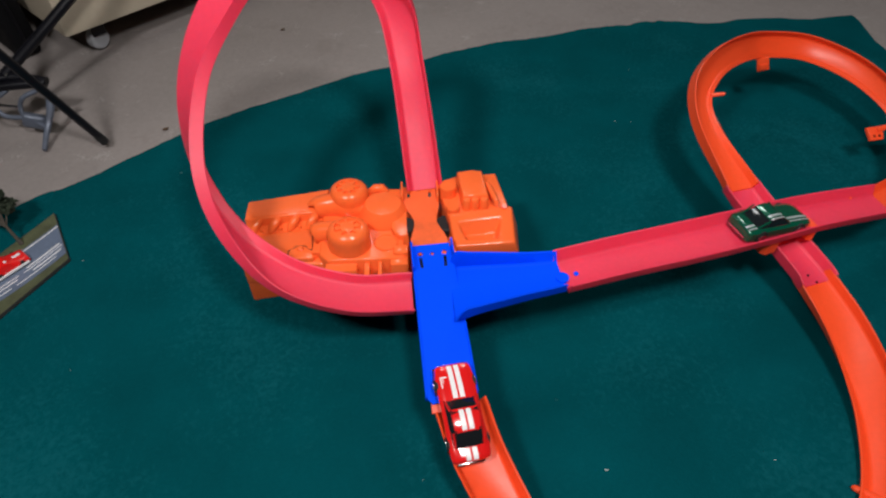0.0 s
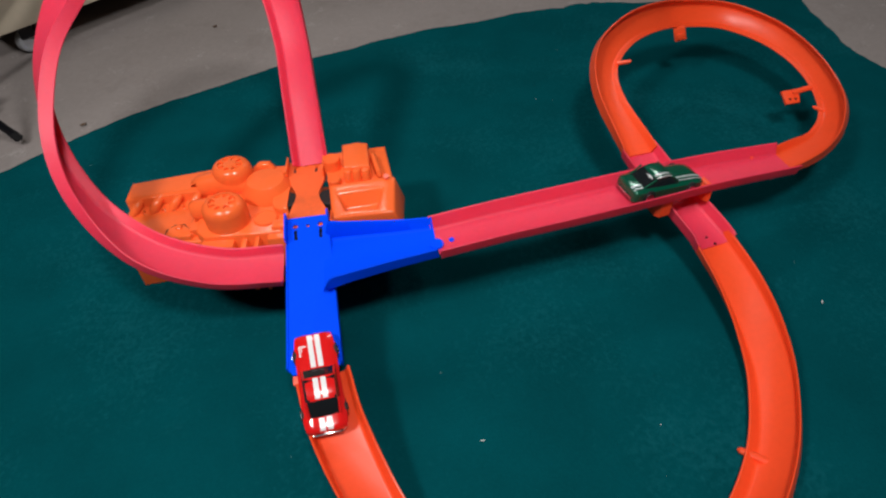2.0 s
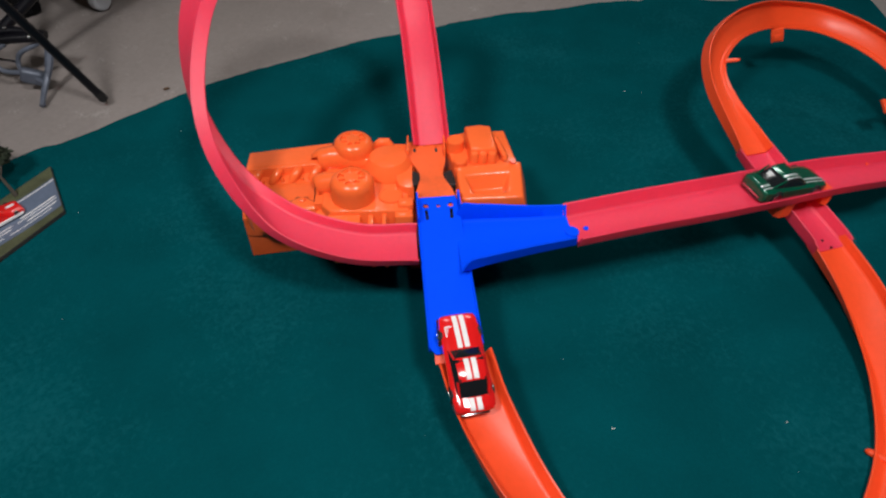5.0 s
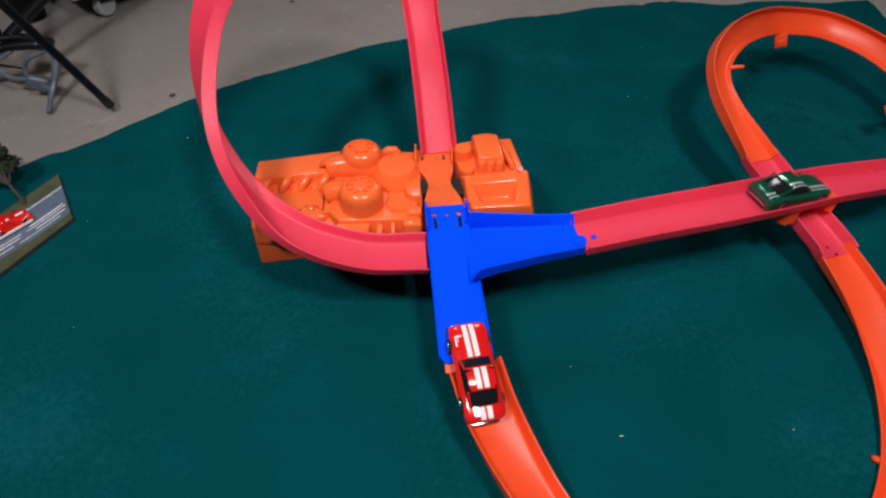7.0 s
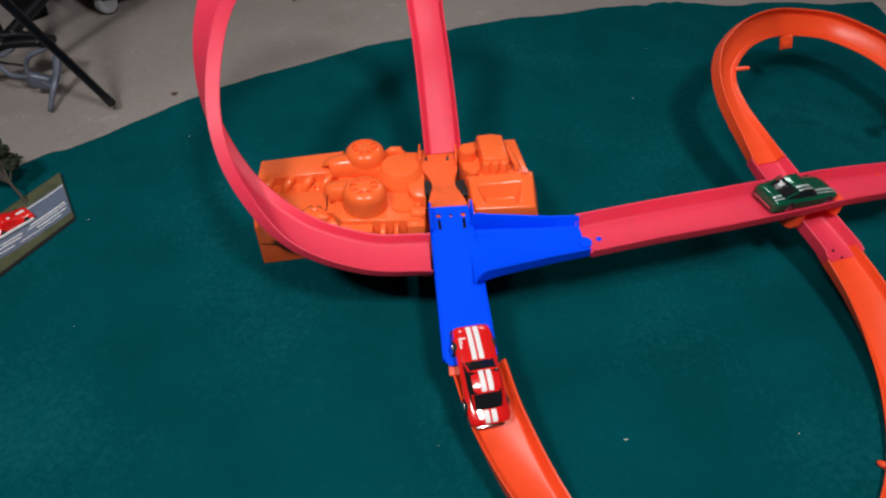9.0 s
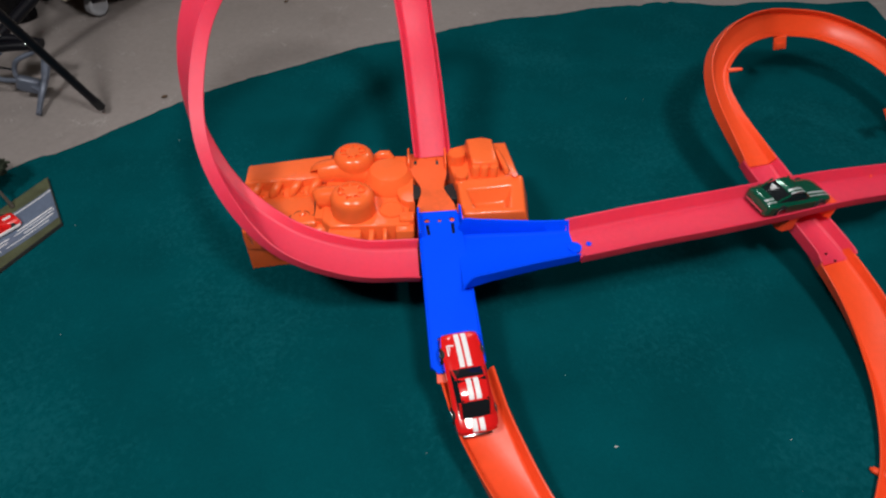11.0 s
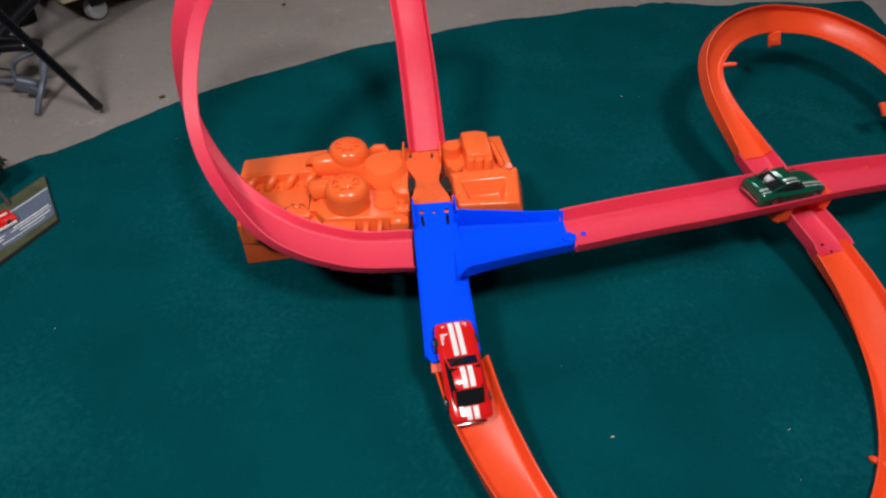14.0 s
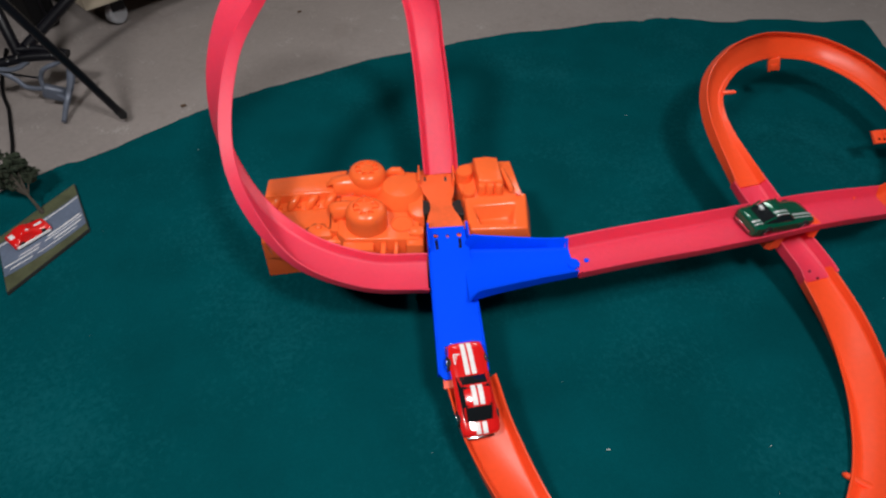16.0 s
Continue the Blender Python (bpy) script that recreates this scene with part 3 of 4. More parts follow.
    add_prism(bm, [(-0.106, 0.404), (-0.098, 0.395), (-0.030, 0.394), (-0.030, 0.480), (-0.045, 0.484), (-0.102, 0.490), (-0.106, 0.470)], 0.055, 0.0735, bevel=0.002, taper=0.985)
    part("turbo_base", bm, ORANGE_BODY, t)
    spoked_cap(t, -0.0800, 0.4715, 0.05, 0.0955, 0.0180)
    spoked_cap(t, -0.0785, 0.4155, 0.05, 0.0945, 0.0187)
    for pts, r in (([(-0.1120, 0.4655, 0.0765), (-0.1100, 0.4660, 0.0770), (-0.092, 0.4665, 0.0790), (-0.080, 0.4640, 0.0790), (-0.068, 0.4620, 0.0760)], [0.0070, 0.0102, 0.0115, 0.0118, 0.0080]),
                   ([(-0.1110, 0.4310, 0.0755), (-0.1090, 0.4310, 0.0760), (-0.096, 0.4300, 0.0775), (-0.082, 0.4260, 0.0780)], [0.0064, 0.0092, 0.0098, 0.0100])):
        bm = bmesh.new()
        add_tube(bm, [tuple(q) for q in spline([(*p, a) for p, a in zip(pts, r)], 4)[:, :3]], [float(q) for q in spline([(*p, a) for p, a in zip(pts, r)], 4)[:, 3]], 16)
        part("turbo_pipe", bm, ORANGE_BODY, t, smooth=0.9)
    bm = bmesh.new()
    add_lathe(bm, [(0.0240, 0.055), (0.0240, 0.0745), (0.0236, 0.0757), (0.0172, 0.0860), (0.0164, 0.0867), (0.0090, 0.0874), (0.001, 0.0876)], pose(-0.0485, 0.4560, 0), 48)
    part("air_cleaner", bm, ORANGE_BODY, t)
    bm = bmesh.new()
    add_lathe(bm, [(0.0108, 0.055), (0.0108, 0.0748), (0.0100, 0.0756), (0.0092, 0.0756), (0.0087, 0.0749), (0.001, 0.0749)], pose(-0.0465, 0.4150, 0), 32)
    part("round_cover", bm, ORANGE_BODY, t)
    bm = bmesh.new()
    add_prism(bm, [(-0.066, 0.470), (-0.030, 0.468), (-0.030, 0.487), (-0.060, 0.489)], 0.058, 0.0795, bevel=0.002, taper=0.96)
    rear = part("rear_housing", bm, ORANGE_BODY, t)
    bm = bmesh.new()
    add_tube(bm, [(-0.064, 0.483, 0.0785), (-0.056, 0.4845, 0.0825), (-0.050, 0.4840, 0.0825), (-0.046, 0.482, 0.079)], [0.003, 0.0042, 0.0046, 0.0035], 12)
    part("elbow", bm, ORANGE_BODY, rear)
    for x0, x1, y0, z1 in ((-0.100, -0.072, 0.386, 0.0690), (-0.066, -0.061, 0.380, 0.0690), (-0.054, -0.050, 0.379, 0.0700), (-0.043, -0.027, 0.388, 0.0720)):
        bm = bmesh.new()
        add_box(bm, (x0, y0, 0.02), (x1, 0.404, z1), 0.0015)
        part("front_rib", bm, ORANGE_BODY, t)
    bm = bmesh.new()
    add_prism(bm, [(-0.0415, 0.4290), (-0.0385, 0.4215), (-0.0330, 0.4180), (-0.0262, 0.4180), (-0.0275, 0.4270), (-0.0275, 0.4420), (-0.0262, 0.4525), (-0.0415, 0.4525)], 0.060, 0.0799, bevel=0.0012)
    part("wheel_cover", bm, ORANGE_BODY, t)
    bm = bmesh.new()
    add_box(bm, (-0.040, 0.398, 0.055), (-0.0265, 0.410, 0.0765), 0.0022)
    part("guide_post", bm, ORANGE_BODY, t)
    # the half on the other side of the slot
    bm = bmesh.new()
    add_prism(bm, [(0.016, 0.406), (0.062, 0.406), (0.0715, 0.416), (0.0710, 0.440), (0.0610, 0.4940), (0.018, 0.4910), (0.004, 0.484), (0.009, 0.430), (0.010, 0.410)], 0.0300, 0.0690, bevel=0.002, taper=0.99)
    side = part("side_block", bm, ORANGE_BODY, t)
    bm = bmesh.new()
    rims = [[(0.0115, 0.3985, 0.062), (0.0730, 0.4015, 0.062), (0.0755, 0.4400, 0.066), (0.0095, 0.4330, 0.066)],
            [(0.0140, 0.3955, 0.0830), (0.0665, 0.3975, 0.0830), (0.0680, 0.4400, 0.0905), (0.0105, 0.4330, 0.0905)],
            [(0.0240, 0.4035, 0.0838), (0.0535, 0.4035, 0.0838), (0.0575, 0.4265, 0.0888), (0.0180, 0.4225, 0.0882)],
            [(0.0275, 0.4060, 0.0770), (0.0500, 0.4060, 0.0770), (0.0520, 0.4205, 0.0750), (0.0230, 0.4165, 0.0750)]]
    rings = [[bm.verts.new(p) for p in r] for r in rims]
    for a, b in zip(rings, rings[1:]):
        for k in range(4):
            bm.faces.new((a[k], a[(k + 1) % 4], b[(k + 1) % 4], b[k]))
    bm.faces.new(rings[-1])
    bm.faces.new(rings[0][::-1])
    bmesh.ops.bevel(bm, geom=[e for e in bm.edges], offset=0.0019, segments=3, profile=0.5, affect="EDGES")
    part("hopper", bm, ORANGE_BODY, side)
    bm = bmesh.new()
    add_prism(bm, [(0.0095, 0.4330), (0.0655, 0.4400), (0.0660, 0.4460), (0.0600, 0.4955), (0.020, 0.4925), (0.002, 0.4855)], 0.070, 0.0868, bevel=0.0018, taper=0.985)
    step = part("upper_step", bm, ORANGE_BODY, side)
    bm = bmesh.new()
    add_prism(bm, [(0.0235, 0.4440), (0.0480, 0.4440), (0.0455, 0.4830), (0.0350, 0.4860), (0.0205, 0.4830)], 0.084, 0.0995, bevel=0.0022, taper=0.94)
    scoop = part("scoop", bm, ORANGE_BODY, step)
    for x in (0.0275, 0.0350, 0.0430):
        bm = bmesh.new()
        add_lathe(bm, [(0.0042, 0.084), (0.0040, 0.0955), (0.0030, 0.0972), (0.001, 0.0975)], pose(x, 0.4425, 0), 14)
        part("scoop_lobe", bm, ORANGE_BODY, step)
    bm = bmesh.new()
    add_lathe(bm, [(0.0078, 0.084), (0.0078, 0.0962), (0.0070, 0.0972), (0.0058, 0.0972), (0.0054, 0.0966), (0.001, 0.0966)], pose(0.0120, 0.4650, 0), 28)
    part("filler_cap", bm, ORANGE_BODY, step)
    bm = bmesh.new()
    add_lathe(bm, [(0.0060, 0.084), (0.0060, 0.0915), (0.0050, 0.0925), (0.001, 0.0925)], pose(0.0150, 0.4400, 0), 20)
    part("small_cap", bm, ORANGE_BODY, step)
    bm = bmesh.new()
    add_tube(bm, [(0.0488, 0.4730, 0.0895), (0.0490, 0.4715, 0.0920), (0.0520, 0.4560, 0.0925), (0.0548, 0.4430, 0.0920), (0.0552, 0.4415, 0.0895)], [0.0016, 0.0026, 0.0027, 0.0026, 0.0016], 12)
    part("hose", bm, ORANGE_BODY, step)
    bm = bmesh.new()
    add_tube(bm, [(0.0610, 0.4385, 0.0890), (0.0608, 0.4355, 0.0935)], 0.0024, 10)
    part("knob", bm, ORANGE, step)
    bm = bmesh.new()
    add_box(bm, (0.0108, 0.3850, 0.050), (0.0148, 0.4120, 0.0800), 0.001)
    part("corner_tab", bm, ORANGE_BODY, side)
    # the running plate, waisted where the wheels reach in
    y0, y1, cx0, cx1 = 0.390, 0.4875, -0.0058, -0.0156
    outline = []
    n = 16
    for s in (1, -1):
        for k in range(n + 1):
            u = k / n if s == 1 else 1 - k / n
            waist = 0.0066 * math.exp(-((u - 0.46) / 0.17) ** 2)
            outline.append((cx0 + (cx1 - cx0) * u + s * (0.0166 - waist), y0 + (y1 - y0) * u))

    def slot(x, ya, yb, r):
        return [(x - r, ya), (x + r, ya), (x + r, yb), (x - r, yb)]
    bm = holed_plate(outline, [slot(-0.0248, 0.4705, 0.479, 0.0012), slot(-0.0050, 0.4705, 0.479, 0.0012), slot(-0.0152, 0.4800, 0.4812, 0.0022)], 0.002)
    bmesh.ops.translate(bm, vec=(0, 0, 0.0805), verts=bm.verts[:])
    part("running_plate", bm, SMUDGED, t, "orange plate smudged dark by the wheels")
    for s in (1, -1):
        for ya, yb in ((0.462, 0.4865), (0.396, 0.404)):
            bm = bmesh.new()
            u = ((ya + yb) / 2 - y0) / (y1 - y0)
            xm = cx0 + (cx1 - cx0) * u + s * 0.0166
            add_box(bm, (xm - 0.0009, ya, 0.074), (xm + 0.0009, yb, 0.0880), 0.0006)
            part("guide_rail", bm, ORANGE_BODY, t)
    bm = bmesh.new()
    add_box(bm, (-0.032, 0.394, 0.0015), (0.012, 0.484, 0.055), 0.003)
    part("under_housing", bm, ORANGE_BODY, t)
    for x in (-0.0300, 0.0090):
        bm = bmesh.new()
        add_lathe(bm, [(0.0100, 0.060), (0.0112, 0.062), (0.0112, 0.0772), (0.0100, 0.0784), (0.001, 0.0784)], pose(x, 0.4345, 0), 36)
        part("drive_wheel", bm, RUBBER, t, "dark foam drive wheel")


build_booster()


# ---- supports and pegs ----
def build_bridge_support():
    t = thing("bridge_support", "orange plastic saddle clipped between two crossing tracks", "track support", pose(0.3160, 0.4185, 0.0065, 0, 0, 17.0))
    for x0, x1, z0 in ((-0.0300, -0.0150, 0.053), (0.0190, 0.0255, 0.055)):
        bm = bmesh.new()
        add_prism(bm, [(x0 + 0.003, -0.0055), (x1 - 0.002, -0.0055), (x1, -0.002), (x1, 0.010), (x0, 0.010), (x0, -0.002)], z0, 0.0712, taper=1.04, bevel=0.0008)
        part("cheek", bm, ORANGE, t)
    bm = bmesh.new()
    add_box(bm, (-0.028, -0.001, 0.0660), (0.022, 0.009, 0.0712), 0.0015)
    part("crossbar", bm, ORANGE, t)


def peg(bm, a, b, r):
    """A flat-sided peg with a rounded end from a to b."""
    a, b = Vector(a), Vector(b)
    d = b - a
    add_tube(bm, [a, a + d * 0.7, a + d * 0.93, b], [r * 1.15, r, r * 0.8, r * 0.3], 10)


def build_pegs(far, near):
    for owner, a, b, r in ((near, (0.3260, 0.2030, 0.0040), (0.3045, 0.2170, 0.0040), 0.0030),
                           (far, (0.299, 0.608, 0.0965), (0.3140, 0.6065, 0.0990), 0.0021),
                           (far, (0.5125, 0.5560, 0.0560), (0.5050, 0.5650, 0.0565), 0.0020)):
        bm = bmesh.new()
        peg(bm, a, b, r)
        part("peg", bm, ORANGE, owner)
    clip = bmesh.new()
    add_box(clip, (-0.0068, -0.003, -0.015), (0.0068, 0.003, 0.002), 0.001, pose(0.4005, 0.7050, 0.0830, 0, -20, -14))
    add_box(clip, (-0.0042, -0.0045, -0.013), (0.0042, -0.0026, -0.005), 0.0008, pose(0.4005, 0.7050, 0.0830, 0, -20, -14))
    part("clip", clip, ORANGE, far)
    m = pose(0.4940, 0.5915, 0.0540, 38, -10, 12)
    clip = bmesh.new()
    add_prism(clip, [(-0.0085, -0.0080), (0.0060, -0.0105), (0.0085, -0.0040), (0.0085, 0.0050), (-0.0080, 0.0075)], -0.0018, 0.0018, m, 0.0006)
    add_tube(clip, [(0.4955, 0.5930, 0.0560), (0.5060, 0.5940, 0.0590), (0.5160, 0.5950, 0.0610)], [0.0034, 0.0030, 0.0030], 8)
    arm = part("clip", clip, ORANGE, far)
    # the clip is solid; two black discs stand for its shaded screw holes
    for x, y in ((-0.003, -0.004), (0.003, -0.0055)):
        hole = bmesh.new()
        add_lathe(hole, [(0.0013, 0.0012), (0.0013, 0.0021), (0.0008, 0.0021)], m @ pose(x, y, 0), 10)
        part("screw_hole_shade", hole, BLACK, arm, "black disc for the shade in a screw hole")


# ---- the cars ----
def loft(sections):
    bm = bmesh.new()
    rings = [[bm.verts.new(p) for p in s] for s in sections]
    n = len(rings[0])
    for a, b in zip(rings, rings[1:]):
        for j in range(n):
            i = (j + 1) % n
            bm.faces.new((a[j], a[i], b[i], b[j]))
    bm.faces.new(rings[0])
    bm.faces.new(rings[-1][::-1])
    return bm


def toy_car(name, label, paint, stripe, m, stripe_rows, panel=None):
    """A die-cast coupe, nose towards +x, wheels on z = 0."""
    t = thing(name, label, "toy car", m)
    # x, half width at sill, at shoulder, shoulder height, top height
    rows = [(0.0360, 0.0095, 0.0100, 0.0075, 0.0088), (0.0345, 0.0125, 0.0128, 0.0090, 0.0105), (0.0290, 0.0138, 0.0140, 0.0100, 0.0122), (0.0220, 0.0143, 0.0146, 0.0103, 0.0129),
            (0.0100, 0.0140, 0.0145, 0.0106, 0.0136), (-0.0080, 0.0140, 0.0145, 0.0108, 0.0140), (-0.0180, 0.0145, 0.0150, 0.0112, 0.0142), (-0.0280, 0.0143, 0.0147, 0.0112, 0.0140),
            (-0.0330, 0.0132, 0.0136, 0.0108, 0.0136), (-0.0348, 0.0110, 0.0112, 0.0095, 0.0120)]
    rows = [tuple(r) for r in spline(rows, 3)]
    sec = []
    for x, a, b, zs, zt in rows:
        half = [(x, -a, 0.0028), (x, -b, 0.0055), (x, -b, zs), (x, -b * 0.86, zt - 0.0010), (x, -b * 0.55, zt)]
        sec.append(half + [(p[0], -p[1], p[2]) for p in half[::-1]])
    body = part("body", loft(sec), paint, t, smooth=0.7)

    def top(x):
        xs = [r[0] for r in rows][::-1]
        return float(np.interp(x, xs, [r[4] for r in rows][::-1]))
    # cabin: glass band with a painted roof
    cab = [(0.0095, 0.0118, 0.0132), (0.0010, 0.0112, 0.0205), (-0.0040, 0.0110, 0.0213), (-0.0110, 0.0108, 0.0211), (-0.0160, 0.0106, 0.0200), (-0.0250, 0.0108, 0.0140)]
    sec = []
    for x, w, z in [tuple(r) for r in spline(cab, 3)]:
        half = [(x, -0.0124, 0.0118), (x, -w * 1.03, max(0.0120, (z + 0.0125) / 2)), (x, -w * 0.88, z - 0.0004), (x, -w * 0.5, z)]
        sec.append(half + [(p[0], -p[1], p[2]) for p in half[::-1]])
    part("window_glass", loft(sec), TINT, t, "dark tinted windows", smooth=0.7)
    bm = bmesh.new()
    roof = [(0.0015, 0.0098, 0.0206), (-0.0035, 0.0100, 0.0217), (-0.0105, 0.0098, 0.0216), (-0.0150, 0.0094, 0.0206)]
    rr = [tuple(r) for r in spline(roof, 3)]
    secs = []
    for x, w, z in rr:
        half = [(x, -w, z - 0.0016), (x, -w, z - 0.0006), (x, -w * 0.6, z)]
        secs.append(half + [(p[0], -p[1], p[2]) for p in half[::-1]])
    bm.free()
    part("roof", loft(secs), paint, t, smooth=0.7)
    for sy in (-1, 1):
        for x0, x1 in ((0.0085, 0.0010), (-0.0150, -0.0245)):
            bm = bmesh.new()
            add_tube(bm, [(x0, sy * 0.0112, 0.0140 if x0 > 0 else 0.0203), (x1, sy * 0.0104, 0.0203 if x0 > 0 else 0.0138)], 0.0009, 6)
            part("window_pillar", bm, paint, t)
    # racing stripes on bonnet, roof and boot
    for y, w in stripe_rows:
        for xa, xb, kind in ((0.0345, 0.0100, "b"), (0.0005, -0.0140, "r"), (-0.0255, -0.0340, "b")):
            bm = bmesh.new()
            n = 8
            lo, hi = [], []
            for k in range(n + 1):
                x = xa + (xb - xa) * k / n
                z = (top(x) if kind == "b" else float(np.interp(x, [r[0] for r in rr][::-1], [r[2] for r in rr][::-1]))) + 0.00035
                for ys, out in ((y - w / 2, lo), (y + w / 2, hi)):
                    out.append((bm.verts.new((x, ys, z)), bm.verts.new((x, ys, z - 0.0006))))
            for k in range(n):
                bm.faces.new((lo[k][0], lo[k + 1][0], hi[k + 1][0], hi[k][0]))
                bm.faces.new((lo[k][1], hi[k][1], hi[k + 1][1], lo[k + 1][1]))
                bm.faces.new((lo[k][0], lo[k][1], lo[k + 1][1], lo[k + 1][0]))
                bm.faces.new((hi[k][0], hi[k + 1][0], hi[k + 1][1], hi[k][1]))
            part("stripe", bm, stripe, body)
    if panel:
        bm = bmesh.new()
        x, y = panel
        add_box(bm, (x - 0.004, y - 0.0026, top(x) - 0.0012), (x + 0.004, y + 0.0026, top(x) - 0.0002), 0.0003)
        part("decal_panel", bm, stripe, body)
        for k in range(3):
            bm = bmesh.new()
            add_box(bm, (x - 0.003, y - 0.0018 + 0.0014 * k, top(x) - 0.0004), (x + 0.003, y - 0.0011 + 0.0014 * k, top(x) - 0.0001))
            part("decal_bar", bm, paint, body)
    # bumpers and lights
    for x, nm in ((0.0355, "front_bumper"), (-0.0350, "rear_bumper")):
        bm = bmesh.new()
        add_box(bm, (x - 0.0012, -0.0105, 0.0045), (x + 0.0012, 0.0105, 0.0066), 0.0006)
        part(nm, bm, CHROME, t)
    for sy in (-1, 1):
        bm = bmesh.new()
        add_lathe(bm, [(0.0017, -0.0006), (0.0017, 0.0006), (0.001, 0.001)], pose(0.0352, sy * 0.0085, 0.0078, 0, 90, 0), 12)
        part("headlight", bm, CHROME, t)
    for x, r in ((0.0215, 0.0058), (-0.0205, 0.0062)):
        for sy in (-1, 1):
            bm = bmesh.new()
            add_lathe(bm, [(r * 0.8, -0.0028), (r, -0.0022), (r, 0.0022), (r * 0.8, 0.0028)], pose(x, sy * 0.0128, r, 90, 0, 0), 20)
            wheel = part("wheel", bm, RUBBER, t)
            bm = bmesh.new()
            add_lathe(bm, [(r * 0.62, -0.0001), (r * 0.6, 0.0006), (r * 0.25, 0.0004), (r * 0.1, 0.001)], pose(x, sy * 0.0157, r, -90 * sy, 0, 0), 16)
            part("rim", bm, CHROME, wheel)
    return t


# ---- the road board with its tree and tiny car ----
A0, B0, C0 = Vector((-0.4269, 0.5441, 0)), Vector((-0.3835, 0.4740, 0)), Vector((-0.4282, 0.3879, 0))
U0, V0 = A0 - B0, C0 - B0


def board_point(u, v, z):
    p = B0 + U0 * u + V0 * v
    return Vector((p.x, p.y, z))


def board_patch(bm, pts, z0, z1):
    lo = [bm.verts.new(board_point(u, v, z0)) for u, v in pts]
    hi = [bm.verts.new(board_point(u, v, z1)) for u, v in pts]
    n = len(pts)
    bm.faces.new(hi)
    bm.faces.new(lo[::-1])
    for k in range(n):
        bm.faces.new((lo[k], lo[(k + 1) % n], hi[(k + 1) % n], hi[k]))


def band(u0, u1, bend, n=14, v0=0.0, v1=1.0):
    """A strip of the print that runs along the board, bowed by bend."""
    f = lambda v: bend * (v - 0.1) ** 2
    vs = [v0 + (v1 - v0) * k / n for k in range(n + 1)]
    return [(u0 + f(v), v) for v in vs] + [(u1 + f(v), v) for v in vs[::-1]]


def build_board():
    t = thing("road_board", "square board with a printed road and grass verges lying on the cloth", "play board")
    bm = bmesh.new()
    board_patch(bm, [(0, 0), (1, 0), (1, 1), (0, 1)], 0.0015, 0.0050)
    part("panel", bm, BOARD, t)
    bm = bmesh.new()
    board_patch(bm, [(0.01, 0.008), (0.99, 0.008), (0.99, 0.992), (0.01, 0.992)], 0.0050, 0.0053)
    part("grass_print", bm, GRASS_PRINT, t, "printed olive grass verge")
    bm = bmesh.new()
    board_patch(bm, band(0.13, 0.74, 0.16, 14, 0.01, 0.99), 0.0053, 0.0056)
    part("road_print", bm, ROAD_GREY, t, "printed grey-blue road")
    for u0, u1, va, vb in ((0.690, 0.706, 0.01, 0.99), (0.365, 0.385, 0.05, 0.46), (0.318, 0.330, 0.03, 0.50), (0.252, 0.270, 0.05, 0.40), (0.195, 0.205, 0.12, 0.60), (0.330, 0.344, 0.56, 0.80), (0.275, 0.290, 0.58, 0.97), (0.20, 0.212, 0.66, 0.92)):
        bm = bmesh.new()
        board_patch(bm, band(u0, u1, 0.16, 12, va, vb), 0.0056, 0.0058)
        part("line_print", bm, WHITE_PAINT, t, "thin white road line")


def build_model_tree():
    t = thing("model_tree", "small model tree with mottled olive foliage on the board", "model tree")
    base = Vector((-0.4410, 0.4962, 0.0053))
    crown = Vector((-0.4690, 0.5190, 0.0420))
    clumps = [(-0.014, 0.004, 0.018, 0.014), (0.010, 0.002, 0.013, 0.013), (-0.010, -0.006, 0.002, 0.015), (0.014, 0.004, -0.006, 0.012), (-0.015, 0.0, -0.012, 0.013), (0.002, 0.006, 0.004, 0.015),
              (-0.028, 0.006, 0.006, 0.015), (-0.030, 0.004, -0.010, 0.012), (0.000, -0.004, -0.012, 0.009)]
    bm = bmesh.new()
    add_tube(bm, [base, base + Vector((-0.004, 0.003, 0.009)), base.lerp(crown, 0.6), crown], [0.0022, 0.0016, 0.0012, 0.0006], 8)
    for x, y, z, r in clumps:
        q = crown + Vector((x, y, z))
        p = base.lerp(crown, 0.45)
        add_tube(bm, [p, p.lerp(q, 0.5) + Vector((0, 0, -0.002)), q], [0.0011, 0.0008, 0.0004], 6)
    part("trunk", bm, BARK, t)
    rnd = random.Random(11)
    for x, y, z, r in clumps:
        bm = bmesh.new()
        for k in range(95):
            d = Vector((rnd.gauss(0, 1), rnd.gauss(0, 1), rnd.gauss(0, 1))).normalized()
            c = crown + Vector((x, y, z)) + d * r * rnd.uniform(0.35, 1.0) * (0.8 + 0.4 * noise.noise(d * 2.2))
            s = rnd.uniform(0.0018, 0.0042)
            bmesh.ops.create_icosphere(bm, subdivisions=1, radius=s, matrix=Matrix.Translation(c) @ Euler((rnd.random() * 6, rnd.random() * 6, 0)).to_matrix().to_4x4() @ Matrix.Diagonal((1, rnd.uniform(0.5, 1), rnd.uniform(0.4, 0.8), 1)))
        part("foliage_clump", bm, FOLIAGE, t, smooth=0.2)


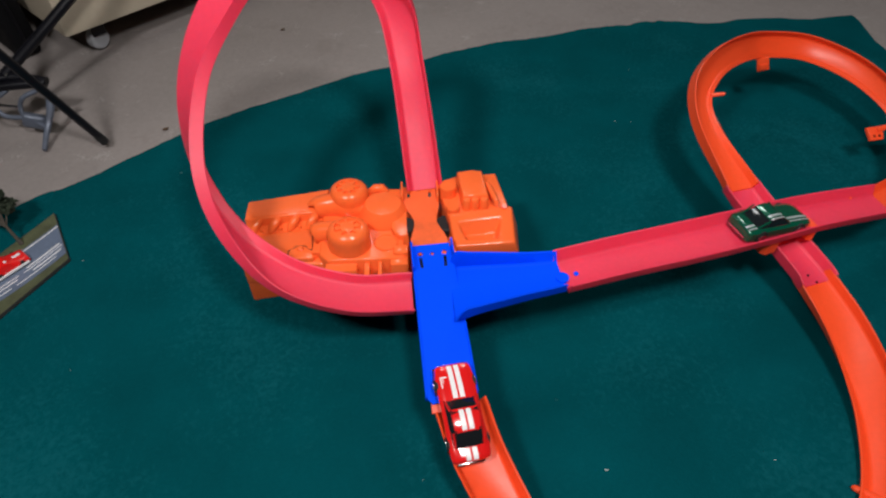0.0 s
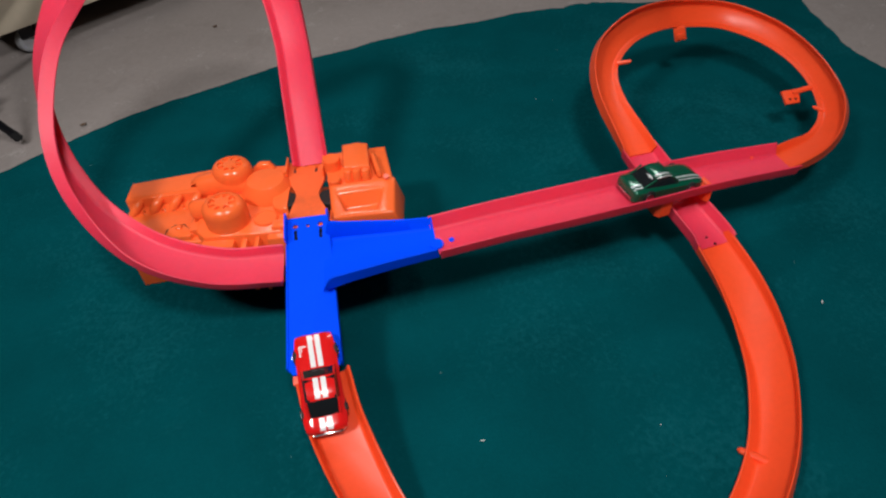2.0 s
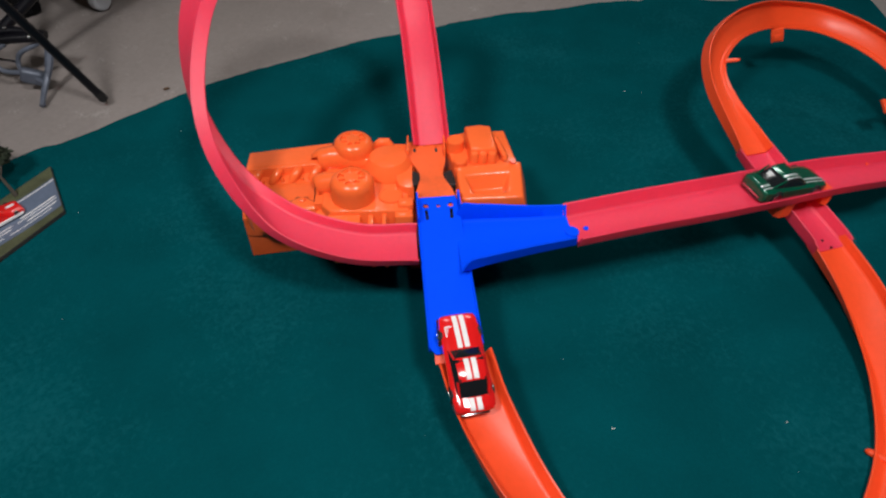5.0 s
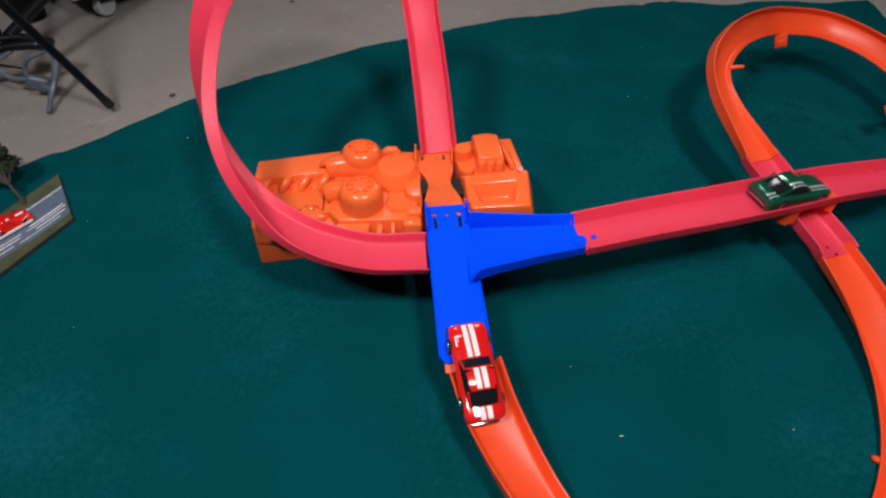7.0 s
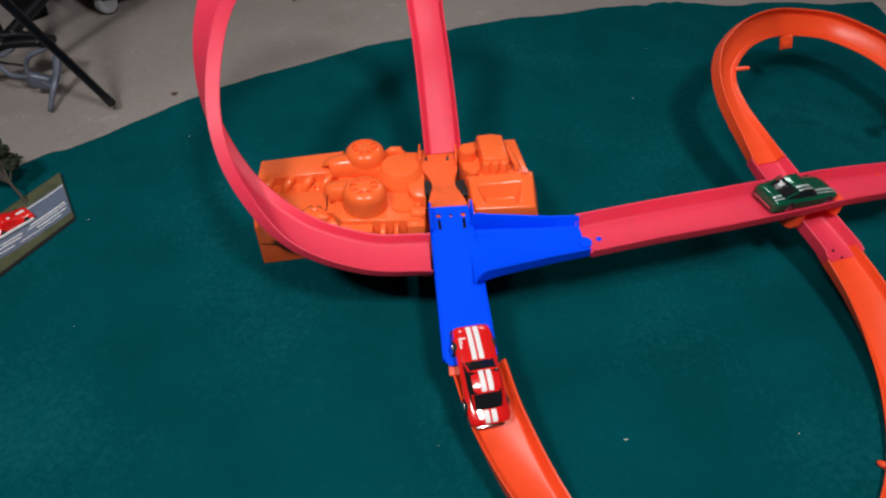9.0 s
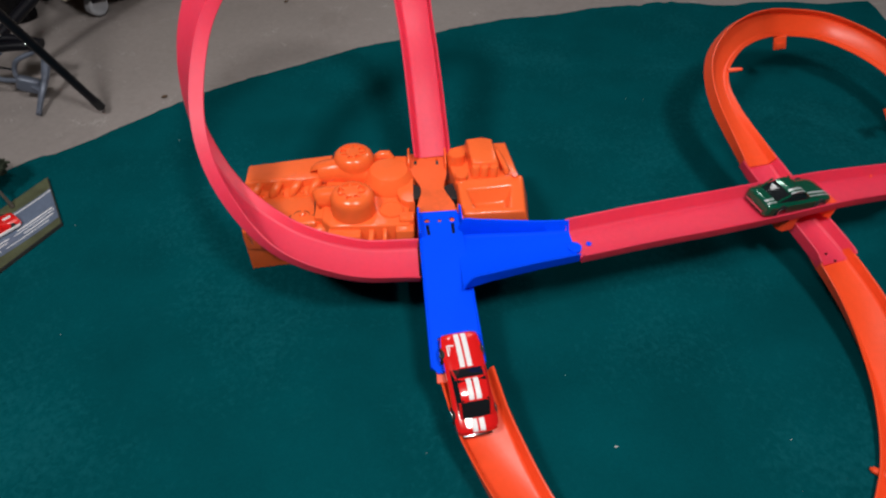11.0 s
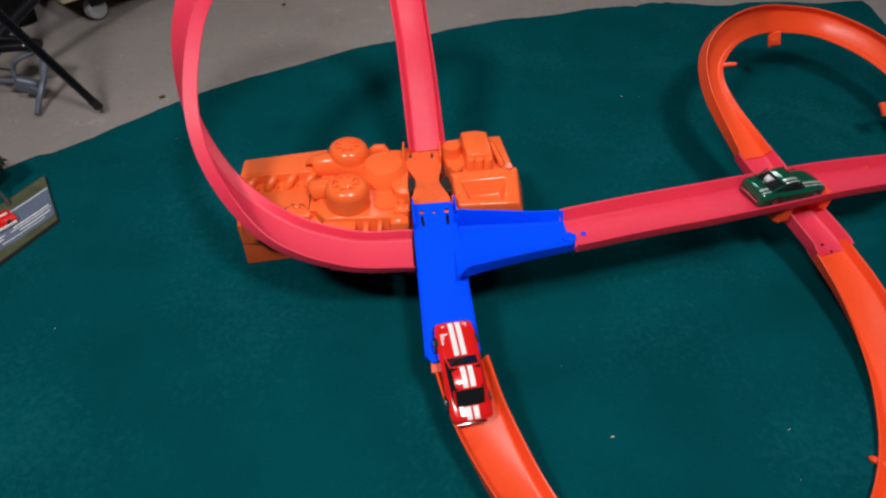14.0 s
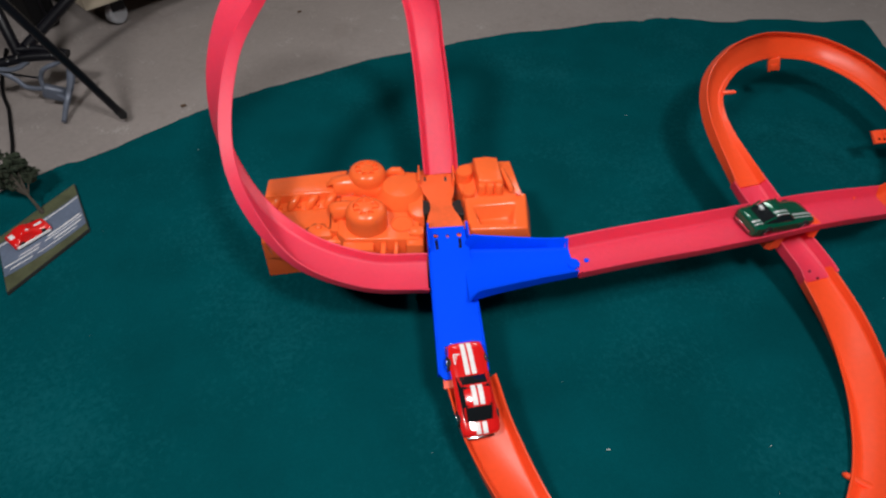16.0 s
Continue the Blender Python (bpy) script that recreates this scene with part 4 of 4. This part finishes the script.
def build_tiny_car():
    m = pose(-0.4390, 0.4622, 0.0058, 0, 0, 53) @ Matrix.Diagonal((0.95, 1.35, 1.20, 1))
    t = thing("tiny_car", "tiny red car with white streaks parked on the road board", "toy car", m)
    rows = [(0.0205, 0.0060, 0.0045), (0.0190, 0.0075, 0.0060), (0.0100, 0.0082, 0.0068), (0.0040, 0.0080, 0.0085), (0.0000, 0.0074, 0.0102), (-0.0080, 0.0074, 0.0102), (-0.0130, 0.0080, 0.0080), (-0.0190, 0.0078, 0.0072), (-0.0205, 0.0066, 0.0055)]
    sec = []
    for x, w, z in [tuple(r) for r in spline(rows, 3)]:
        half = [(x, -w, 0.0016), (x, -w, min(0.0055, z * 0.7)), (x, -w * 0.8, z - 0.0007), (x, -w * 0.45, z)]
        sec.append(half + [(p[0], -p[1], p[2]) for p in half[::-1]])
    body = part("body", loft(sec), RED_PAINT, t, smooth=0.7)
    for x0, x1, y0, y1, z in ((0.0070, 0.0165, -0.0008, 0.0012, 0.0072), (-0.0070, 0.0010, -0.004, -0.0018, 0.0103), (-0.0180, -0.0120, -0.002, 0.003, 0.0080)):
        bm = bmesh.new()
        add_box(bm, (x0, y0, z - 0.001), (x1, y1, z), 0.0003)
        part("flash", bm, WHITE_PAINT, body)
    bm = bmesh.new()
    add_box(bm, (-0.0185, -0.0090, 0.0012), (0.0180, -0.0078, 0.0034), 0.0004)
    part("sill", bm, WHITE_PAINT, t, "white lower sill")
    for x in (0.012, -0.012):
        for sy in (-1, 1):
            bm = bmesh.new()
            add_lathe(bm, [(0.0026, -0.0012), (0.0030, -0.0009), (0.0030, 0.0009), (0.0026, 0.0012)], pose(x, sy * 0.0072, 0.0030, 90, 0, 0), 14)
            part("wheel", bm, RUBBER, t)


# ---- behind the cloth ----
def build_stand():
    t = thing("folding_stand", "black tubular folding stand with grey hinge straps on concrete", "folding stand")

    def bar(name, pts, r, mat, owner, label="", segs=12):
        bm = bmesh.new()
        add_tube(bm, [tuple(p) for p in spline(pts, 4)], r, segs)
        return part(name, bm, mat, owner, label)
    foot = Vector((-0.4135, 0.6700, 0.0060))
    up = Vector((-0.0205, -0.0433, 0.1208))
    leg = bar("leg", [foot + up * 0.03, foot + up, foot + up * 2, foot + up * 3.4], 0.0049, DARK_METAL, t, "", 16)
    bm = bmesh.new()
    add_tube(bm, [foot + up * 0.02, foot + up * 0.12], [0.0055, 0.0053], 14)
    part("rubber_foot", bm, RUBBER, leg)
    bar("leg", [(-0.5305, 0.7229, 0.0698), (-0.4970, 0.7940, 0.0958), (-0.4536, 0.8603, 0.1302), (-0.3913, 0.9375, 0.1767)], 0.0066, DARK_METAL, t)
    bar("strut", [(-0.5391, 0.7164, 0.0595), (-0.5483, 0.7310, 0.0967), (-0.5626, 0.7538, 0.1432), (-0.5763, 0.7740, 0.1953)], 0.0066, DARK_METAL, t)
    cross = bar("cross_bar", [(-0.7056, 0.6403, 0.0279), (-0.5945, 0.6910, 0.0493), (-0.5372, 0.7103, 0.0614), (-0.4825, 0.7210, 0.0614)], 0.0058, DARK_METAL, t)
    bar("cross_bar", [(-0.5417, 0.7184, 0.0688), (-0.5144, 0.7236, 0.0679), (-0.4807, 0.7220, 0.0632)], 0.0052, DARK_METAL, t)
    for p in ((-0.5459, 0.7014, 0.0642), (-0.5361, 0.7060, 0.0660), (-0.4968, 0.7142, 0.0651), (-0.5240, 0.7188, 0.0735)):
        bm = bmesh.new()
        bmesh.ops.create_icosphere(bm, subdivisions=2, radius=0.0022, matrix=Matrix.Translation(p))
        part("rivet", bm, CHROME, cross)
    bar("hinge_strap", [(-0.4817, 0.7178, 0.0484), (-0.4839, 0.7114, 0.0381), (-0.4871, 0.7023, 0.0251), (-0.4902, 0.6850, 0.0121), (-0.4877, 0.6619, 0.0030)], [0.0058 - 0.00018 * k for k in range(17)], GREY_METAL, t, "bent grey metal strap", 8)
    bar("hinge_strap", [(-0.4931, 0.7208, 0.0558), (-0.4968, 0.7196, 0.0521), (-0.5177, 0.7141, 0.0437), (-0.5218, 0.7068, 0.0316), (-0.5168, 0.7017, 0.0251), (-0.5072, 0.6987, 0.0214), (-0.4930, 0.6940, 0.0149)], 0.0029, GREY_METAL, t, "bent grey metal strap", 8)
    bm = bmesh.new()
    add_box(bm, (-0.015, -0.006, -0.010), (0.012, 0.006, 0.010), 0.005, pose(-0.5061, 0.7002, 0.0195, 0, 22, 10), 3)
    part("hinge_block", bm, GREY_METAL, t, "rounded grey hinge block")
    bar("hinge_strap", [(-0.5744, 0.6964, 0.0567), (-0.5637, 0.6968, 0.0549), (-0.5434, 0.7015, 0.0521), (-0.5273, 0.7106, 0.0577)], 0.0031, GREY_METAL, t, "bent grey metal strap", 8)
    bar("wire_stay", [(-0.5787, 0.6977, 0.0558), (-0.5667, 0.7004, 0.0521), (-0.5464, 0.7047, 0.0418), (-0.5237, 0.7070, 0.0363)], 0.0017, CHROME, t, "thin bright wire stay", 8)
    bar("hinge_strap", [(-0.5721, 0.7004, 0.0567), (-0.5640, 0.7005, 0.0512), (-0.5477, 0.7004, 0.0381), (-0.5370, 0.6979, 0.0288), (-0.5195, 0.7016, 0.0242)], 0.0030, GREY_METAL, t, "bent grey metal strap", 8)


def build_cabinet():
    m = pose(-0.5181, 0.8603, 0.0, 0, 0, 46.5)
    t = thing("rolling_cabinet", "beige painted cabinet on small casters over concrete", "cabinet", m)
    bm = bmesh.new()
    add_box(bm, (0.0, 0.0, 0.047), (0.62, 0.45, 0.75), 0.004)
    part("body", bm, BEIGE, t)
    bm = bmesh.new()
    add_box(bm, (0.10, 0.10, 0.034), (0.56, 0.40, 0.048), 0.002)
    part("plinth", bm, BLACK, t)
    for x in (0.052, 0.57):
        for y in (0.040, 0.40):
            bm = bmesh.new()
            add_lathe(bm, [(0.014, -0.008), (0.0165, -0.005), (0.0165, 0.005), (0.014, 0.008)], pose(x, y, 0.0150, 90, 0, 20), 20)
            caster = part("caster", bm, CASTER, t, "pale grey caster wheel")
            bm = bmesh.new()
            add_box(bm, (x - 0.009, y - 0.013, 0.022), (x + 0.012, y - 0.010, 0.048), 0.001)
            part("fork", bm, DARK_METAL, caster)
    # the black case also fills in the shadowed area beside the cabinet
    t2 = thing("equipment_case", "black hard case on edge beside the cabinet, also filling the shadow there", "case", m)
    bm = bmesh.new()
    add_box(bm, (-0.050, 0.090, -0.002), (-0.012, 0.66, 0.42), 0.010)
    part("shell", bm, BLACK, t2)
    bm = bmesh.new()
    add_box(bm, (-0.033, 0.088, 0.004), (-0.029, 0.662, 0.422), 0.002)
    part("seam", bm, DARK_METAL, t2)
    bm = bmesh.new()
    add_lathe(bm, [(0.004, 0.0), (0.004, 0.002), (0.002, 0.003)], pose(-0.0495, 0.15, 0.05, 0, -90, 0), 12)
    part("stud", bm, CHROME, t2)


def build_cable():
    bm = bmesh.new()
    pts = spline([(-0.6440, 0.8379, 0.0000), (-0.6177, 0.7701, 0.0000), (-0.5941, 0.7239, 0.0000), (-0.5727, 0.6927, 0.0000), (-0.5501, 0.6511, 0.0000), (-0.5288, 0.6095, 0.0000), (-0.5197, 0.5802, 0.0000), (-0.5398, 0.5348, 0.0020), (-0.6144, 0.4887, 0.0020)], 6)
    add_tube(bm, [tuple(p) for p in pts], 0.0022, 8)
    tagged(part("cable", bm, BLACK), "thin black cable lying on the concrete", "cable")


def build_lint():
    rnd = random.Random(5)
    bm = bmesh.new()
    spots = [(0.1215, 0.2360, 0.8), (0.2558, 0.2397, 0.45), (0.4293, 0.3450, 0.9), (0.2330, 0.6960, 0.5), (-0.3060, 0.6105, 0.5)]
    spots += [(rnd.uniform(-0.4, 0.65), rnd.uniform(0.1, 0.9), rnd.uniform(0.2, 0.36)) for _ in range(22)]
    for x, y, s in spots:
        a = rnd.uniform(0, 6.3)
        bmesh.ops.create_icosphere(bm, subdivisions=1, radius=0.0012 * s, matrix=pose(x, y, 0.0034) @ Euler((0, 0, a)).to_matrix().to_4x4() @ Matrix.Diagonal((2.2, 0.6, 0.5, 1)))
    tagged(part("lint", bm, LINT), "pale specks of lint scattered over the felt", "lint", kind="stuff")
    for x, y, s in ((-0.3517, 0.7055, 0.0032), (-0.2399, 0.9701, 0.0030)):
        bm = bmesh.new()
        bmesh.ops.create_icosphere(bm, subdivisions=2, radius=s, matrix=pose(x, y, 0.0, 0, 0, 30) @ Matrix.Diagonal((1.3, 0.7, 0.4, 1)))
        tagged(part("dry_scrap", bm, LEAF_SCRAP), "small brown dry scrap on bare concrete", "debris", "floor scraps")


build_bridge_support()
build_pegs(bpy.data.objects["far_curve_track"], bpy.data.objects["near_curve_track"])
toy_car("red_car", "red die-cast coupe with twin white stripes on orange track", RED_PAINT, WHITE_PAINT, pose(0.0075, 0.2610, 0.0530, 4, -20.0, 101), ((-0.0026, 0.0036), (0.0026, 0.0036)), (0.0230, 0.0085))
toy_car("green_car", "dark green die-cast coupe with silver stripes on straight pink track", GREEN_PAINT, SILVER_PAINT, pose(0.2900, 0.4200, 0.0808, 0, 4.5, 17.5), ((-0.0062, 0.0022), (-0.0100, 0.0012)))
build_board()
build_model_tree()
build_tiny_car()
build_stand()
build_cabinet()
build_cable()
build_lint()
